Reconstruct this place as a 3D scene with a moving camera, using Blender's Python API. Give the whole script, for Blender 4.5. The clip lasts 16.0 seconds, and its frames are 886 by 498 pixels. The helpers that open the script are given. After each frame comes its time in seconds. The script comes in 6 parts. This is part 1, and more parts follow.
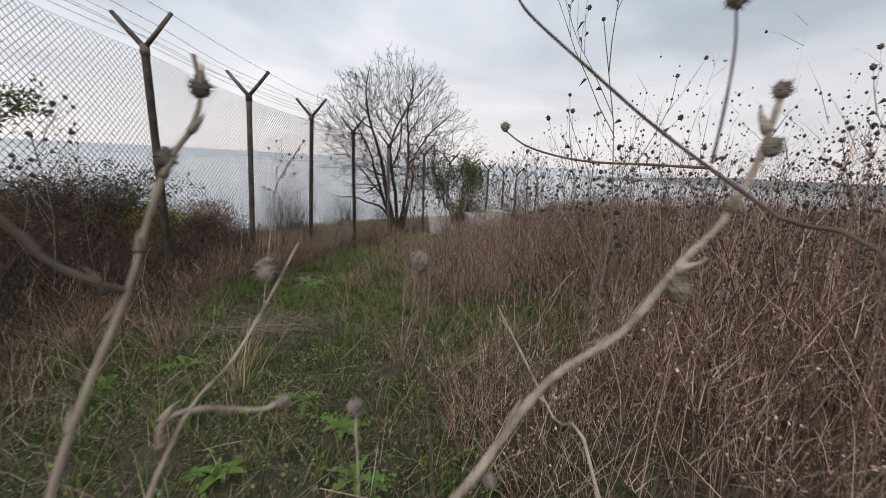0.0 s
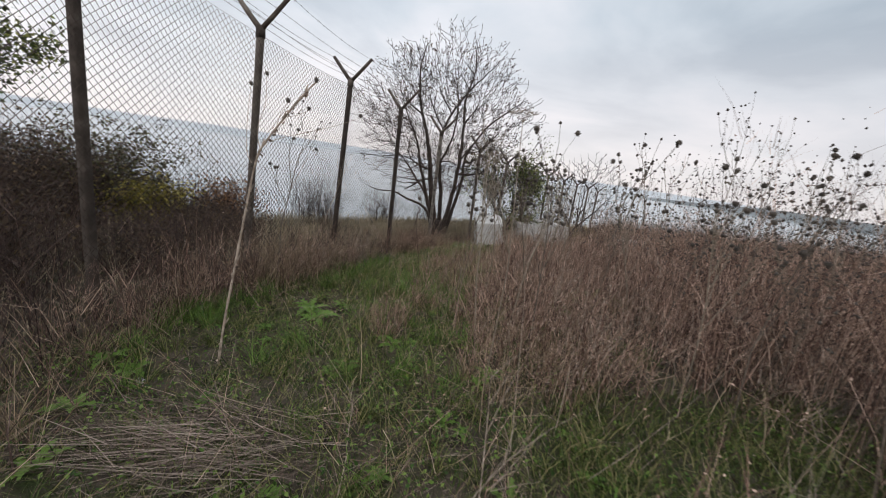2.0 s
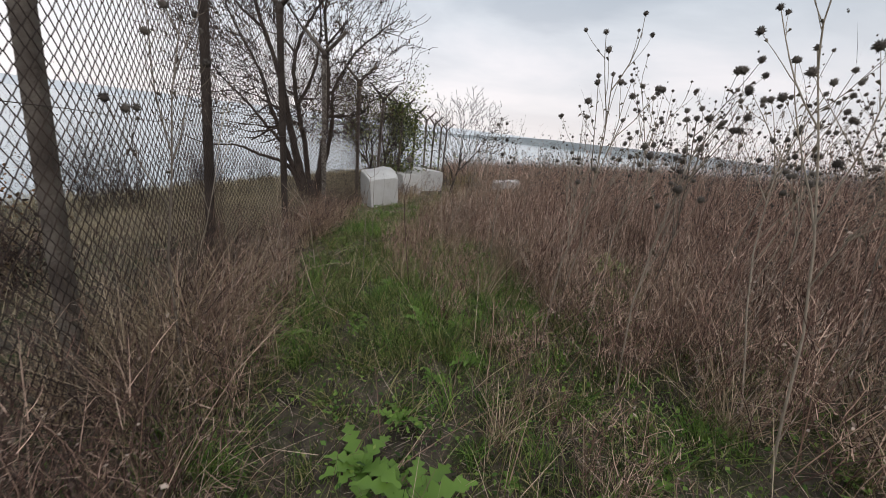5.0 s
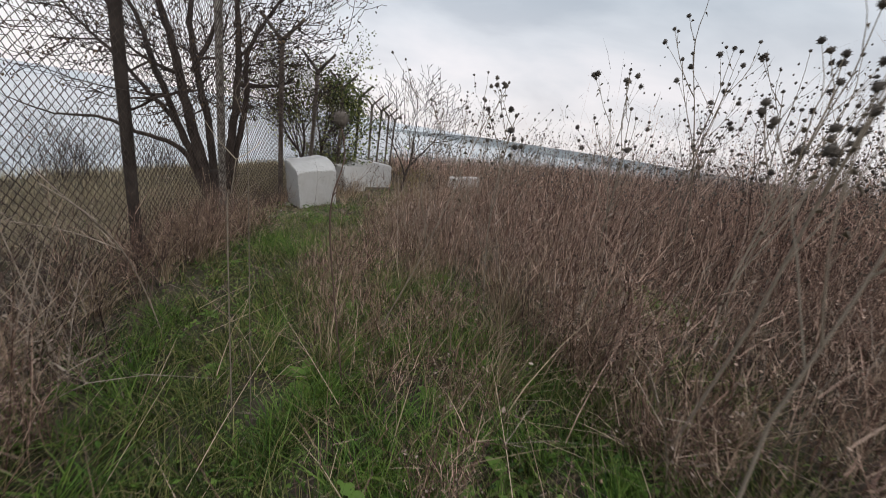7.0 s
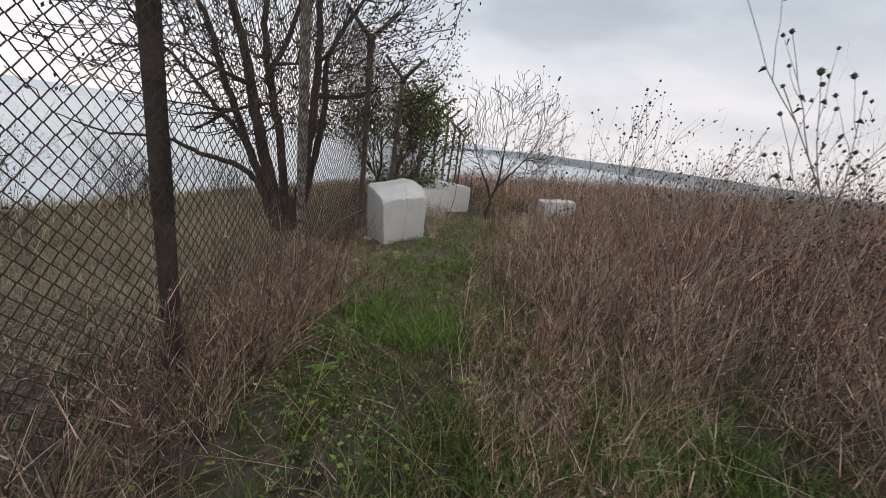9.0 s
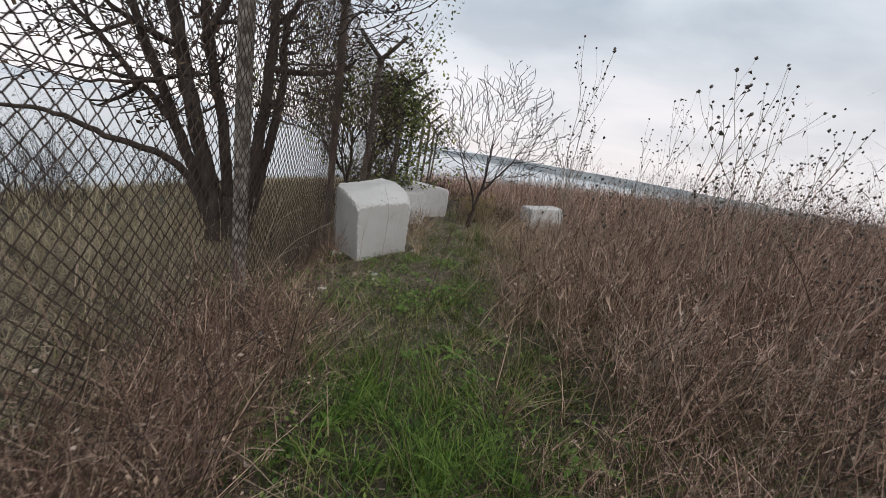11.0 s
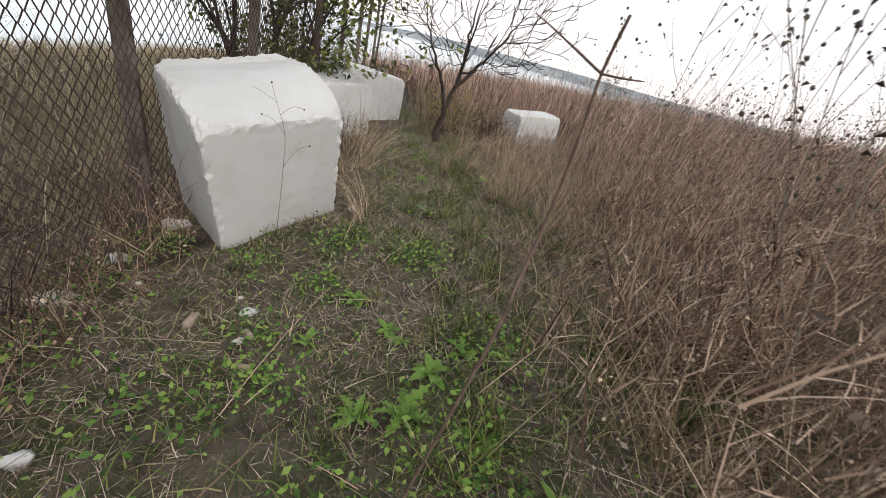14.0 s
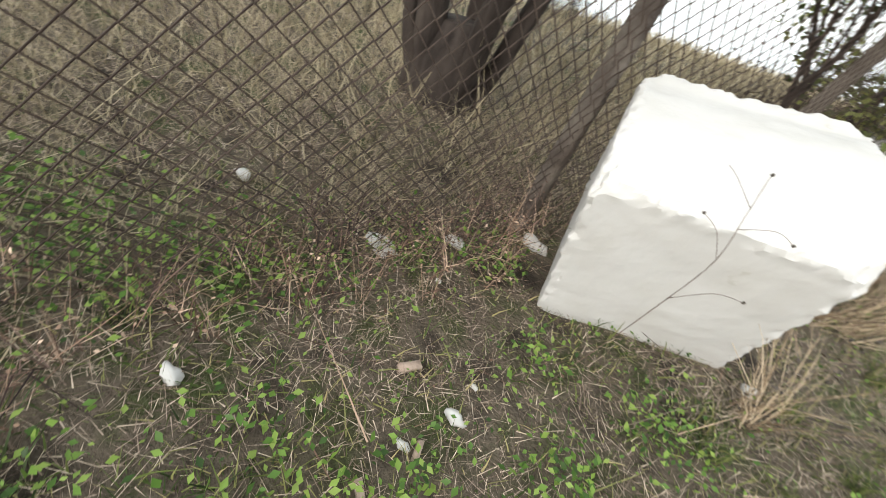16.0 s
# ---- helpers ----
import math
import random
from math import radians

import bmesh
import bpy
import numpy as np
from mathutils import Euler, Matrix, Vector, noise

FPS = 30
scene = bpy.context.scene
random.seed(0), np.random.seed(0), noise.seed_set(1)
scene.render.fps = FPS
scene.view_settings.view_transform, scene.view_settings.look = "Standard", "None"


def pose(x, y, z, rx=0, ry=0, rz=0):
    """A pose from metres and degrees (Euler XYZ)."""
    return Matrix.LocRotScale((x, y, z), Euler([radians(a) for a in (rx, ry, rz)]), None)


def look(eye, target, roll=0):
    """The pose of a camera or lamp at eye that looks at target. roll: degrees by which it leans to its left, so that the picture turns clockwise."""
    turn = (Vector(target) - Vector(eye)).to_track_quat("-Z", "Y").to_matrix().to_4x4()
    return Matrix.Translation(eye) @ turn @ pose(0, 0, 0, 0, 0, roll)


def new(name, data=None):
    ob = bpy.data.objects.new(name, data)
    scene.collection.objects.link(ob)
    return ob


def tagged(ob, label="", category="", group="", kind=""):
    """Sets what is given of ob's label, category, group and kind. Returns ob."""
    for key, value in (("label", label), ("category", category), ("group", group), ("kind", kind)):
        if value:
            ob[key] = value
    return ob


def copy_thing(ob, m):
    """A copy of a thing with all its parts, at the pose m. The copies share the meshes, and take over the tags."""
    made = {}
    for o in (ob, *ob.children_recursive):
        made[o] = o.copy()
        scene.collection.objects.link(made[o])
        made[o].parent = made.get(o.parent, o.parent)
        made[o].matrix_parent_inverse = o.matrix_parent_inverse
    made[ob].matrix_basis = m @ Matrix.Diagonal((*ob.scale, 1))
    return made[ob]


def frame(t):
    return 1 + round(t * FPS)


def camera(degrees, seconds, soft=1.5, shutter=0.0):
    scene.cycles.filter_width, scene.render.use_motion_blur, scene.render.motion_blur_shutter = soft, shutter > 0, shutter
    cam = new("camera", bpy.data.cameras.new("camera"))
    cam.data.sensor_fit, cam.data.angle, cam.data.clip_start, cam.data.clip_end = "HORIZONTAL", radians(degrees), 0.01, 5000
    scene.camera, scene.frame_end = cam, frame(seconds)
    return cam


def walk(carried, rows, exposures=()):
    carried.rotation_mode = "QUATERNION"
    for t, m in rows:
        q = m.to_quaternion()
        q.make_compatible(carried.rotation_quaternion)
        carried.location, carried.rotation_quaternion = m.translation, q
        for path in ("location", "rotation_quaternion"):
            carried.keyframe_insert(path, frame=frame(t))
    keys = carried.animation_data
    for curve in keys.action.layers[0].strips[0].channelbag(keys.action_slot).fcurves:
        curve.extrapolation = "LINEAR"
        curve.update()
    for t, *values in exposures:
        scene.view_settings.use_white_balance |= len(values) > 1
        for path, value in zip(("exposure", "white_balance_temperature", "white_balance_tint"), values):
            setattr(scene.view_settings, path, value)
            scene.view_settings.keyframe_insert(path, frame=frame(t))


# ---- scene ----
cam = camera(96.4, 16.0, soft=0.8, shutter=0.2)
METRES, EYE, TILT, LEAN, TURN = 14.0, 1.583, -12.0, -3.0, 0.0
EXPOSURES = [(0.0, -0.06, 6500, 14), (0.5, -0.14, 6500, 14), (1.0, -0.12, 6500, 14), (1.5, -0.06, 6500, 14), (3.0, 0.03, 6500, 14), (3.5, 0.1, 6500, 14), (5.0, 0.08, 6500, 14), (7.5, 0.02, 6500, 14), (8.0, -0.08, 6500, 14), (8.5, 0.0, 6500, 14), (11.0, 0.1, 6500, 14), (11.5, 0.04, 6500, 14), (12.0, 0.18, 6500, 14), (12.5, 0.22, 6500, 14), (13.0, 0.25, 6500, 14), (13.5, 0.46, 6600, 14), (14.0, 0.72, 6700, 14), (14.5, 0.95, 6900, 14), (15.0, 0.92, 6900, 11), (15.5, 0.9, 6900, 10), (16.0, 1.42, 6800, 10)]
ROWS = [
    (0.0, 0.0, 0.0, 0.0, 0.0, 0.0, 0.0),
    (0.5, 0.0034, 0.0402, 0.0057, -1.25, 0.62, -0.81),
    (1.0, 0.0001, 0.0808, 0.0055, -1.84, 0.39, -2.3),
    (1.5, -0.0125, 0.1157, 0.0136, 0.32, 0.05, -4.39),
    (2.0, -0.0343, 0.1533, 0.0183, 4.62, 0.03, -6.41),
    (2.5, -0.0541, 0.184, 0.0236, 9.07, 0.31, -8.46),
    (3.0, -0.0727, 0.2178, 0.0217, 11.56, 0.39, -9.11),
    (3.5, -0.1057, 0.2415, 0.0239, 9.9, 0.02, -8.13),
    (4.0, -0.1369, 0.2687, 0.0278, 2.43, -1.21, -5.33),
    (4.5, -0.1587, 0.3021, 0.0357, -9.04, -3.5, -2.16),
    (5.0, -0.1666, 0.3262, 0.0421, -21.6, -6.73, 0.85),
    (7.5, -0.1191, 0.4923, 0.0534, -29.55, -7.24, -0.2),
    (8.0, -0.1278, 0.5273, 0.0613, -25.43, -6.04, -0.38),
    (8.5, -0.1319, 0.562, 0.0653, -22.25, -5.07, -0.42),
    (11.0, -0.1212, 0.6747, 0.0755, -27.72, -4.94, -1.89),
    (11.5, -0.1072, 0.7017, 0.0777, -30.6, -5.01, -1.79),
    (12.0, -0.0945, 0.7315, 0.0804, -33.14, -5.91, -1.64),
    (12.5, -0.0848, 0.7591, 0.0834, -35.43, -7.7, -1.6),
    (13.0, -0.0705, 0.7849, 0.0848, -37.67, -11.29, -1.9),
    (13.5, -0.0561, 0.8145, 0.0875, -38.43, -15.37, -2.75),
    (14.0, -0.0471, 0.8382, 0.0913, -35.14, -19.58, -4.55),
    (14.5, -0.0377, 0.8529, 0.0948, -26.5, -22.46, -7.27),
    (15.0, -0.0331, 0.8696, 0.1008, -10.36, -25.34, -12.08),
    (15.5, -0.0353, 0.8878, 0.1026, 9.7, -29.79, -17.61),
    (16.0, -0.031, 0.8981, 0.1007, 33.83, -36.34, -21.97),
]
walk(cam, [(t, pose(0, 0, EYE, TILT, LEAN, TURN) @ pose(METRES * x, METRES * y, METRES * z, 90 + pitch, roll, yaw)) for t, x, y, z, yaw, pitch, roll in ROWS],
     exposures=EXPOSURES)

# ---- light: overcast sky ----
world = bpy.data.worlds.new("overcast_sky")
scene.world = world
world.use_nodes = True


def build_sky(tree, sky_strength=1.12):
    nd, ln = tree.nodes, tree.links
    nd.clear()
    out = nd.new("ShaderNodeOutputWorld")
    bg = nd.new("ShaderNodeBackground")
    tc = nd.new("ShaderNodeTexCoord")
    sep = nd.new("ShaderNodeSeparateXYZ")
    ln.new(tc.outputs["Generated"], sep.inputs[0])
    # clouds flatten towards the horizon: direction divided by its height
    hz = nd.new("ShaderNodeMath"); hz.operation = "MAXIMUM"; hz.inputs[1].default_value = 0.0
    ln.new(sep.outputs["Z"], hz.inputs[0])
    add = nd.new("ShaderNodeMath"); add.operation = "ADD"; add.inputs[1].default_value = 0.16
    ln.new(hz.outputs[0], add.inputs[0])
    dx = nd.new("ShaderNodeMath"); dx.operation = "DIVIDE"
    dy = nd.new("ShaderNodeMath"); dy.operation = "DIVIDE"
    ln.new(sep.outputs["X"], dx.inputs[0]); ln.new(add.outputs[0], dx.inputs[1])
    ln.new(sep.outputs["Y"], dy.inputs[0]); ln.new(add.outputs[0], dy.inputs[1])
    com = nd.new("ShaderNodeCombineXYZ")
    ln.new(dx.outputs[0], com.inputs[0]); ln.new(dy.outputs[0], com.inputs[1])
    n1 = nd.new("ShaderNodeTexNoise")
    n1.inputs["Scale"].default_value = 0.85
    n1.inputs["Detail"].default_value = 6
    n1.inputs["Roughness"].default_value = 0.5
    n1.inputs["Distortion"].default_value = 0.35
    ln.new(com.outputs[0], n1.inputs["Vector"])
    ramp = nd.new("ShaderNodeValToRGB")
    e = ramp.color_ramp.elements
    e[0].position, e[0].color = 0.34, (0.43, 0.51, 0.57, 1)
    e[1].position, e[1].color = 0.64, (0.84, 0.865, 0.89, 1)
    m = ramp.color_ramp.elements.new(0.47); m.color = (0.6, 0.68, 0.73, 1)
    ln.new(n1.outputs["Fac"], ramp.inputs[0])
    # paler and a little warmer low down
    low = nd.new("ShaderNodeMapRange")
    low.inputs["From Min"].default_value, low.inputs["From Max"].default_value = 0.0, 0.34
    low.inputs["To Min"].default_value, low.inputs["To Max"].default_value = 0.85, 0.0
    ln.new(sep.outputs["Z"], low.inputs["Value"])
    mix = nd.new("ShaderNodeMix"); mix.data_type = "RGBA"
    ln.new(low.outputs[0], mix.inputs["Factor"])
    ln.new(ramp.outputs[0], mix.inputs["A"])
    mix.inputs["B"].default_value = (0.9, 0.85, 0.83, 1)
    sky = nd.new("ShaderNodeTexSky")
    sky.sky_type, sky.sun_disc = "NISHITA", False
    sky.sun_elevation, sky.sun_rotation = radians(31), radians(185)
    sk = nd.new("ShaderNodeVectorMath"); sk.operation = "SCALE"; sk.inputs["Scale"].default_value = 0.08
    ln.new(sky.outputs[0], sk.inputs[0])
    mix2 = nd.new("ShaderNodeMix"); mix2.data_type = "RGBA"
    mix2.inputs["Factor"].default_value = 0.08
    ln.new(mix.outputs["Result"], mix2.inputs["A"])
    ln.new(sk.outputs[0], mix2.inputs["B"])
    side = nd.new("ShaderNodeMapRange")
    side.inputs["From Min"].default_value, side.inputs["From Max"].default_value = -0.9, 0.9
    side.inputs["To Min"].default_value, side.inputs["To Max"].default_value = sky_strength * 1.13, sky_strength * 0.9
    ln.new(sep.outputs["X"], side.inputs["Value"])
    ln.new(side.outputs[0], bg.inputs["Strength"])
    ln.new(mix2.outputs["Result"], bg.inputs["Color"])
    ln.new(bg.outputs[0], out.inputs[0])


build_sky(world.node_tree)
sun = new("sun", bpy.data.lights.new("sun", "SUN"))
sun.data.energy, sun.data.angle, sun.data.color = 1.1, radians(25), (1.0, 0.97, 0.93)
sun.matrix_world = look((-3, -30, 19), (0, 0, 0))

# ---- materials ----


def material(name, colours, scale=8.0, rough=0.8, bump=0.0, bump_scale=60.0, island=0.0, obj=0.0, spec=0.25, metal=0.0,
             coords="Object", translucent=0.0, detail=6.0, stretch=(1, 1, 1)):
    """colours: (position, rgb) along a ramp driven by noise, by a random value per blade (island) or per object (obj)."""
    mt = bpy.data.materials.new(name)
    mt.use_nodes = True
    nd, ln = mt.node_tree.nodes, mt.node_tree.links
    bsdf = nd["Principled BSDF"]
    bsdf.inputs["Roughness"].default_value = rough
    bsdf.inputs["Specular IOR Level"].default_value = spec
    bsdf.inputs["Metallic"].default_value = metal
    tc = nd.new("ShaderNodeTexCoord")
    mp = nd.new("ShaderNodeMapping")
    mp.inputs["Scale"].default_value = stretch
    ln.new(tc.outputs[coords], mp.inputs[0])
    ns = nd.new("ShaderNodeTexNoise")
    ns.inputs["Scale"].default_value, ns.inputs["Detail"].default_value = scale, detail
    ln.new(mp.outputs[0], ns.inputs["Vector"])
    fac = ns.outputs["Fac"]
    for amount, node, socket in ((island, "ShaderNodeNewGeometry", "Random Per Island"), (obj, "ShaderNodeObjectInfo", "Random")):
        if amount:
            rn = nd.new(node)
            mx = nd.new("ShaderNodeMix")
            mx.inputs["Factor"].default_value = amount
            ln.new(fac, mx.inputs["A"]); ln.new(rn.outputs[socket], mx.inputs["B"])
            fac = mx.outputs["Result"]
    rp = nd.new("ShaderNodeValToRGB")
    els = rp.color_ramp.elements
    for i, (p, c) in enumerate(colours):
        el = els[i] if i < 2 else els.new(p)
        el.position, el.color = p, (*c, 1)
    ln.new(fac, rp.inputs[0])
    ln.new(rp.outputs[0], bsdf.inputs["Base Color"])
    if bump:
        nb = nd.new("ShaderNodeTexNoise")
        nb.inputs["Scale"].default_value, nb.inputs["Detail"].default_value = bump_scale, 5
        ln.new(mp.outputs[0], nb.inputs["Vector"])
        bp = nd.new("ShaderNodeBump")
        bp.inputs["Strength"].default_value, bp.inputs["Distance"].default_value = bump, 0.02
        ln.new(nb.outputs["Fac"], bp.inputs["Height"])
        ln.new(bp.outputs[0], bsdf.inputs["Normal"])
    if translucent:
        tr = nd.new("ShaderNodeBsdfTranslucent")
        ln.new(rp.outputs[0], tr.inputs["Color"])
        ms = nd.new("ShaderNodeMixShader")
        ms.inputs[0].default_value = translucent
        ln.new(bsdf.outputs[0], ms.inputs[1]); ln.new(tr.outputs[0], ms.inputs[2])
        ln.new(ms.outputs[0], nd["Material Output"].inputs["Surface"])
    return mt


M_GROUND = material("soil_and_moss", [(0.32, (0.03, 0.023, 0.017)), (0.7, (0.05, 0.065, 0.022)), (0.5, (0.105, 0.085, 0.062)), (0.6, (0.055, 0.055, 0.027))],
                    scale=5.0, rough=0.95, bump=0.9, bump_scale=60, detail=12)
M_GRASS = material("green_grass", [(0.12, (0.0189, 0.033, 0.0076)), (0.9, (0.441, 0.3589, 0.1805)), (0.4, (0.063, 0.097, 0.0199)), (0.58, (0.126, 0.16, 0.038)), (0.74, (0.252, 0.2473, 0.095))],
                   scale=1.4, island=0.72, rough=0.55, translucent=0.25)
M_LEAFY = material("fresh_green_leaf", [(0.15, (0.03, 0.065, 0.014)), (0.88, (0.25, 0.34, 0.08)), (0.42, (0.09, 0.18, 0.032)), (0.62, (0.17, 0.28, 0.052))], scale=6, island=0.75,
                   rough=0.45, translucent=0.25)
M_STALK = material("dry_stalk", [(0.2, (0.0442, 0.0246, 0.0189)), (0.8, (0.7611, 0.5437, 0.4198)), (0.4, (0.129, 0.0725, 0.0557)), (0.54, (0.2332, 0.1386, 0.105)), (0.66, (0.4174, 0.2739, 0.2047))],
                   scale=1.5, island=0.68, rough=0.8)
M_TAN = material("tan_dry_stalk", [(0.2, (0.0605, 0.0339, 0.0224)), (0.82, (0.625, 0.4631, 0.3455)), (0.42, (0.1613, 0.0979, 0.0691)), (0.62, (0.3125, 0.2093, 0.1468))],
                 scale=1.1, island=0.68, rough=0.8)
M_STRAW = material("straw_grass", [(0.15, (0.132, 0.0904, 0.0581)), (0.85, (0.638, 0.5022, 0.3488)), (0.5, (0.286, 0.2109, 0.1309))], scale=0.7, island=0.7, rough=0.75)
M_MULCH = material("dead_litter", [(0.1, (0.045, 0.0316, 0.0242)), (0.9, (0.48, 0.3813, 0.3069)), (0.5, (0.165, 0.119, 0.093))], scale=1.0, island=0.8, rough=0.9)
M_LITTER = material("pale_litter", [(0.15, (0.07, 0.0517, 0.04)), (0.85, (0.6, 0.4982, 0.3906)), (0.5, (0.25, 0.188, 0.1442))], scale=3.0, island=0.75, rough=0.9)
M_FARGRASS = material("far_dry_grass", [(0.2, (0.12, 0.095, 0.06)), (0.8, (0.54, 0.46, 0.31)), (0.5, (0.3, 0.25, 0.16))], scale=0.35, island=0.5, rough=0.9)
M_THISTLE = material("thistle_stem", [(0.3, (0.12, 0.095, 0.075)), (0.75, (0.3, 0.25, 0.19))], scale=20, obj=0.4, rough=0.8)
M_PALESTEM = material("bleached_stem", [(0.3, (0.216, 0.1663, 0.126)), (0.7, (0.5184, 0.4234, 0.3427))], scale=30, rough=0.8, bump=0.6, bump_scale=90)
M_DARKSTEM = material("dark_red_stem", [(0.3, (0.07, 0.045, 0.036)), (0.7, (0.17, 0.115, 0.09))], scale=30, rough=0.75)
M_HEAD = material("thistle_head", [(0.3, (0.045, 0.038, 0.033)), (0.75, (0.14, 0.12, 0.1))], scale=60, obj=0.3, rough=0.9)
M_PALEHEAD = material("bleached_head", [(0.3, (0.13, 0.1, 0.08)), (0.7, (0.36, 0.31, 0.25))], scale=60, rough=0.9, bump=0.6, bump_scale=160)
M_BARK = material("grey_brown_bark", [(0.3, (0.0196, 0.0143, 0.0119)), (0.7, (0.07, 0.0544, 0.0449))], scale=14, rough=0.9, bump=0.9, bump_scale=30, stretch=(1, 1, 0.3))
M_TWIG = material("dark_twig", [(0.3, (0.016, 0.012, 0.011)), (0.7, (0.05, 0.038, 0.034))], scale=5, rough=0.9)
M_DRYLEAF = material("withered_leaf", [(0.1, (0.03, 0.021, 0.016)), (0.9, (0.15, 0.105, 0.058)), (0.5, (0.065, 0.045, 0.031))], scale=2, island=0.8, rough=0.8, translucent=0.15)
M_IVY = material("olive_leaf", [(0.15, (0.03, 0.04, 0.015)), (0.85, (0.33, 0.34, 0.095)), (0.55, (0.1, 0.125, 0.036))], scale=1.6, island=0.55, rough=0.5, translucent=0.3)
M_OLIVE = material("dark_olive_leaf", [(0.15, (0.022, 0.024, 0.011)), (0.85, (0.13, 0.115, 0.045)), (0.55, (0.06, 0.056, 0.024))], scale=1.6, island=0.6, rough=0.6, translucent=0.15)
M_YELLOW = material("yellow_autumn_leaf", [(0.1, (0.12, 0.12, 0.03)), (0.9, (0.42, 0.34, 0.06)), (0.5, (0.26, 0.22, 0.045))], scale=2, island=0.7, rough=0.6, translucent=0.25)
M_RUST = material("rust_autumn_leaf", [(0.1, (0.1, 0.05, 0.025)), (0.9, (0.32, 0.15, 0.05)), (0.5, (0.18, 0.09, 0.04))], scale=2, island=0.7, rough=0.7, translucent=0.2)
M_BRAMBLE = material("bramble_cane", [(0.15, (0.0197, 0.0116, 0.0099)), (0.85, (0.1913, 0.1284, 0.1043)), (0.5, (0.0562, 0.0337, 0.0283))], scale=0.8, island=0.75, rough=0.85)
M_POST = material("weathered_concrete_post", [(0.3, (0.045, 0.036, 0.03)), (0.72, (0.2, 0.17, 0.14)), (0.5, (0.09, 0.072, 0.06))], scale=7, obj=0.35, rough=0.9, bump=0.7, bump_scale=50)
M_LICHEN = material("pale_lichened_concrete", [(0.36, (0.1, 0.085, 0.072)), (0.64, (0.36, 0.325, 0.28))], scale=22, rough=0.95, bump=0.8, bump_scale=60)
M_WIRE = material("rusty_wire", [(0.3, (0.04, 0.028, 0.023)), (0.7, (0.11, 0.08, 0.064))], scale=4, rough=0.75, metal=0.3, spec=0.3)
M_BARB = material("grey_wire", [(0.3, (0.16, 0.15, 0.145)), (0.7, (0.32, 0.3, 0.29))], scale=4, rough=0.6, metal=0.5)
M_BLOCK = material("white_limestone", [(0.24, (0.34, 0.31, 0.26)), (0.62, (0.55, 0.54, 0.52)), (0.31, (0.51, 0.497, 0.47))], scale=6, rough=0.9, bump=0.22, bump_scale=16, detail=10)
M_BRICK = material("brick_fragment", [(0.3, (0.33, 0.24, 0.19)), (0.7, (0.45, 0.36, 0.29))], scale=30, rough=0.9, bump=0.4)
# base colour lightened to carry haze and the reflected pale sky
M_WATER = material("water_haze_and_sky_tint", [(0.3, (0.4, 0.45, 0.46)), (0.7, (0.47, 0.51, 0.52))], scale=0.002, rough=0.22, spec=0.5)
# grey of the far bank has the distance haze mixed into the colour
M_SHORE = material("far_shore_haze_tint", [(0.35, (0.17, 0.19, 0.2)), (0.65, (0.27, 0.29, 0.29))], scale=0.01, rough=1.0)
# distance haze over the hills is painted into this pale blue
M_HILL = material("far_hills_haze_tint", [(0.35, (0.6, 0.63, 0.65)), (0.65, (0.64, 0.66, 0.675))], scale=0.002, rough=1.0)
M_WALLFAR = material("far_white_wall", [(0.3, (0.7, 0.68, 0.64)), (0.7, (0.8, 0.78, 0.75))], scale=0.2, rough=0.9)

# ---- plan: fence line, path and ground ----
POSTS = [(-3.5, 2.65), (-3.47, 4.9), (-3.17, 6.73), (-2.9, 9.0), (-2.3, 10.35), (-1.62, 11.97), (-0.67, 14.1), (0.27, 15.7), (1.15, 16.9),
         (2.1, 18.5), (3.05, 20.1), (4.0, 21.7), (4.95, 23.3), (5.9, 24.9)]
TOPS = [2.8, 2.66, 2.45, 2.4, 2.22, 2.0, 1.83, 1.62, 1.46, 1.4, 1.3, 1.2, 1.1, 1.0]  # height of the fork on each post
PATH_LINE = [(-1.3, -3), (-1.3, 0.8), (-1.25, 3), (-1.15, 5), (-1.25, 7.5), (-0.95, 9.4), (-0.5, 11.5), (0.05, 12.9), (1.35, 14.3), (2.9, 17), (3.8, 19.5), (4.8, 22)]
PATH_HALF = [1.55, 1.5, 1.65, 1.6, 1.35, 0.95, 1.0, 1.25, 0.85, 0.8, 0.7, 0.6]  # half width of the green strip
FY = np.array([-60.0] + [p[1] for p in POSTS] + [84.0])
FX = np.array([-6.0] + [p[0] for p in POSTS] + [41.0])


def fence_x(y):
    return np.interp(y, FY, FX)


def softplus(v, k=1.2):
    return np.logaddexp(0, v / k) * k


def ground_z(x, y, bumps=True):
    x, y = np.asarray(x, float), np.asarray(y, float)
    z = 0.18 + 0.0312 * np.clip(x, -30, 60) - 0.0746 * np.clip(y, -30, 60)
    left = (fence_x(y) - x) * 0.92
    z = z - softplus(left - 8.0) * 0.5 - softplus(y - 34 - 0.15 * x) * 0.35
    if bumps:
        z = z + 0.025 * np.sin(2.1 * x + 0.7 * y) * np.sin(1.7 * y - 0.6 * x) + 0.012 * np.sin(6.3 * x + 1) * np.sin(5.1 * y)
    return np.maximum(z, -36)


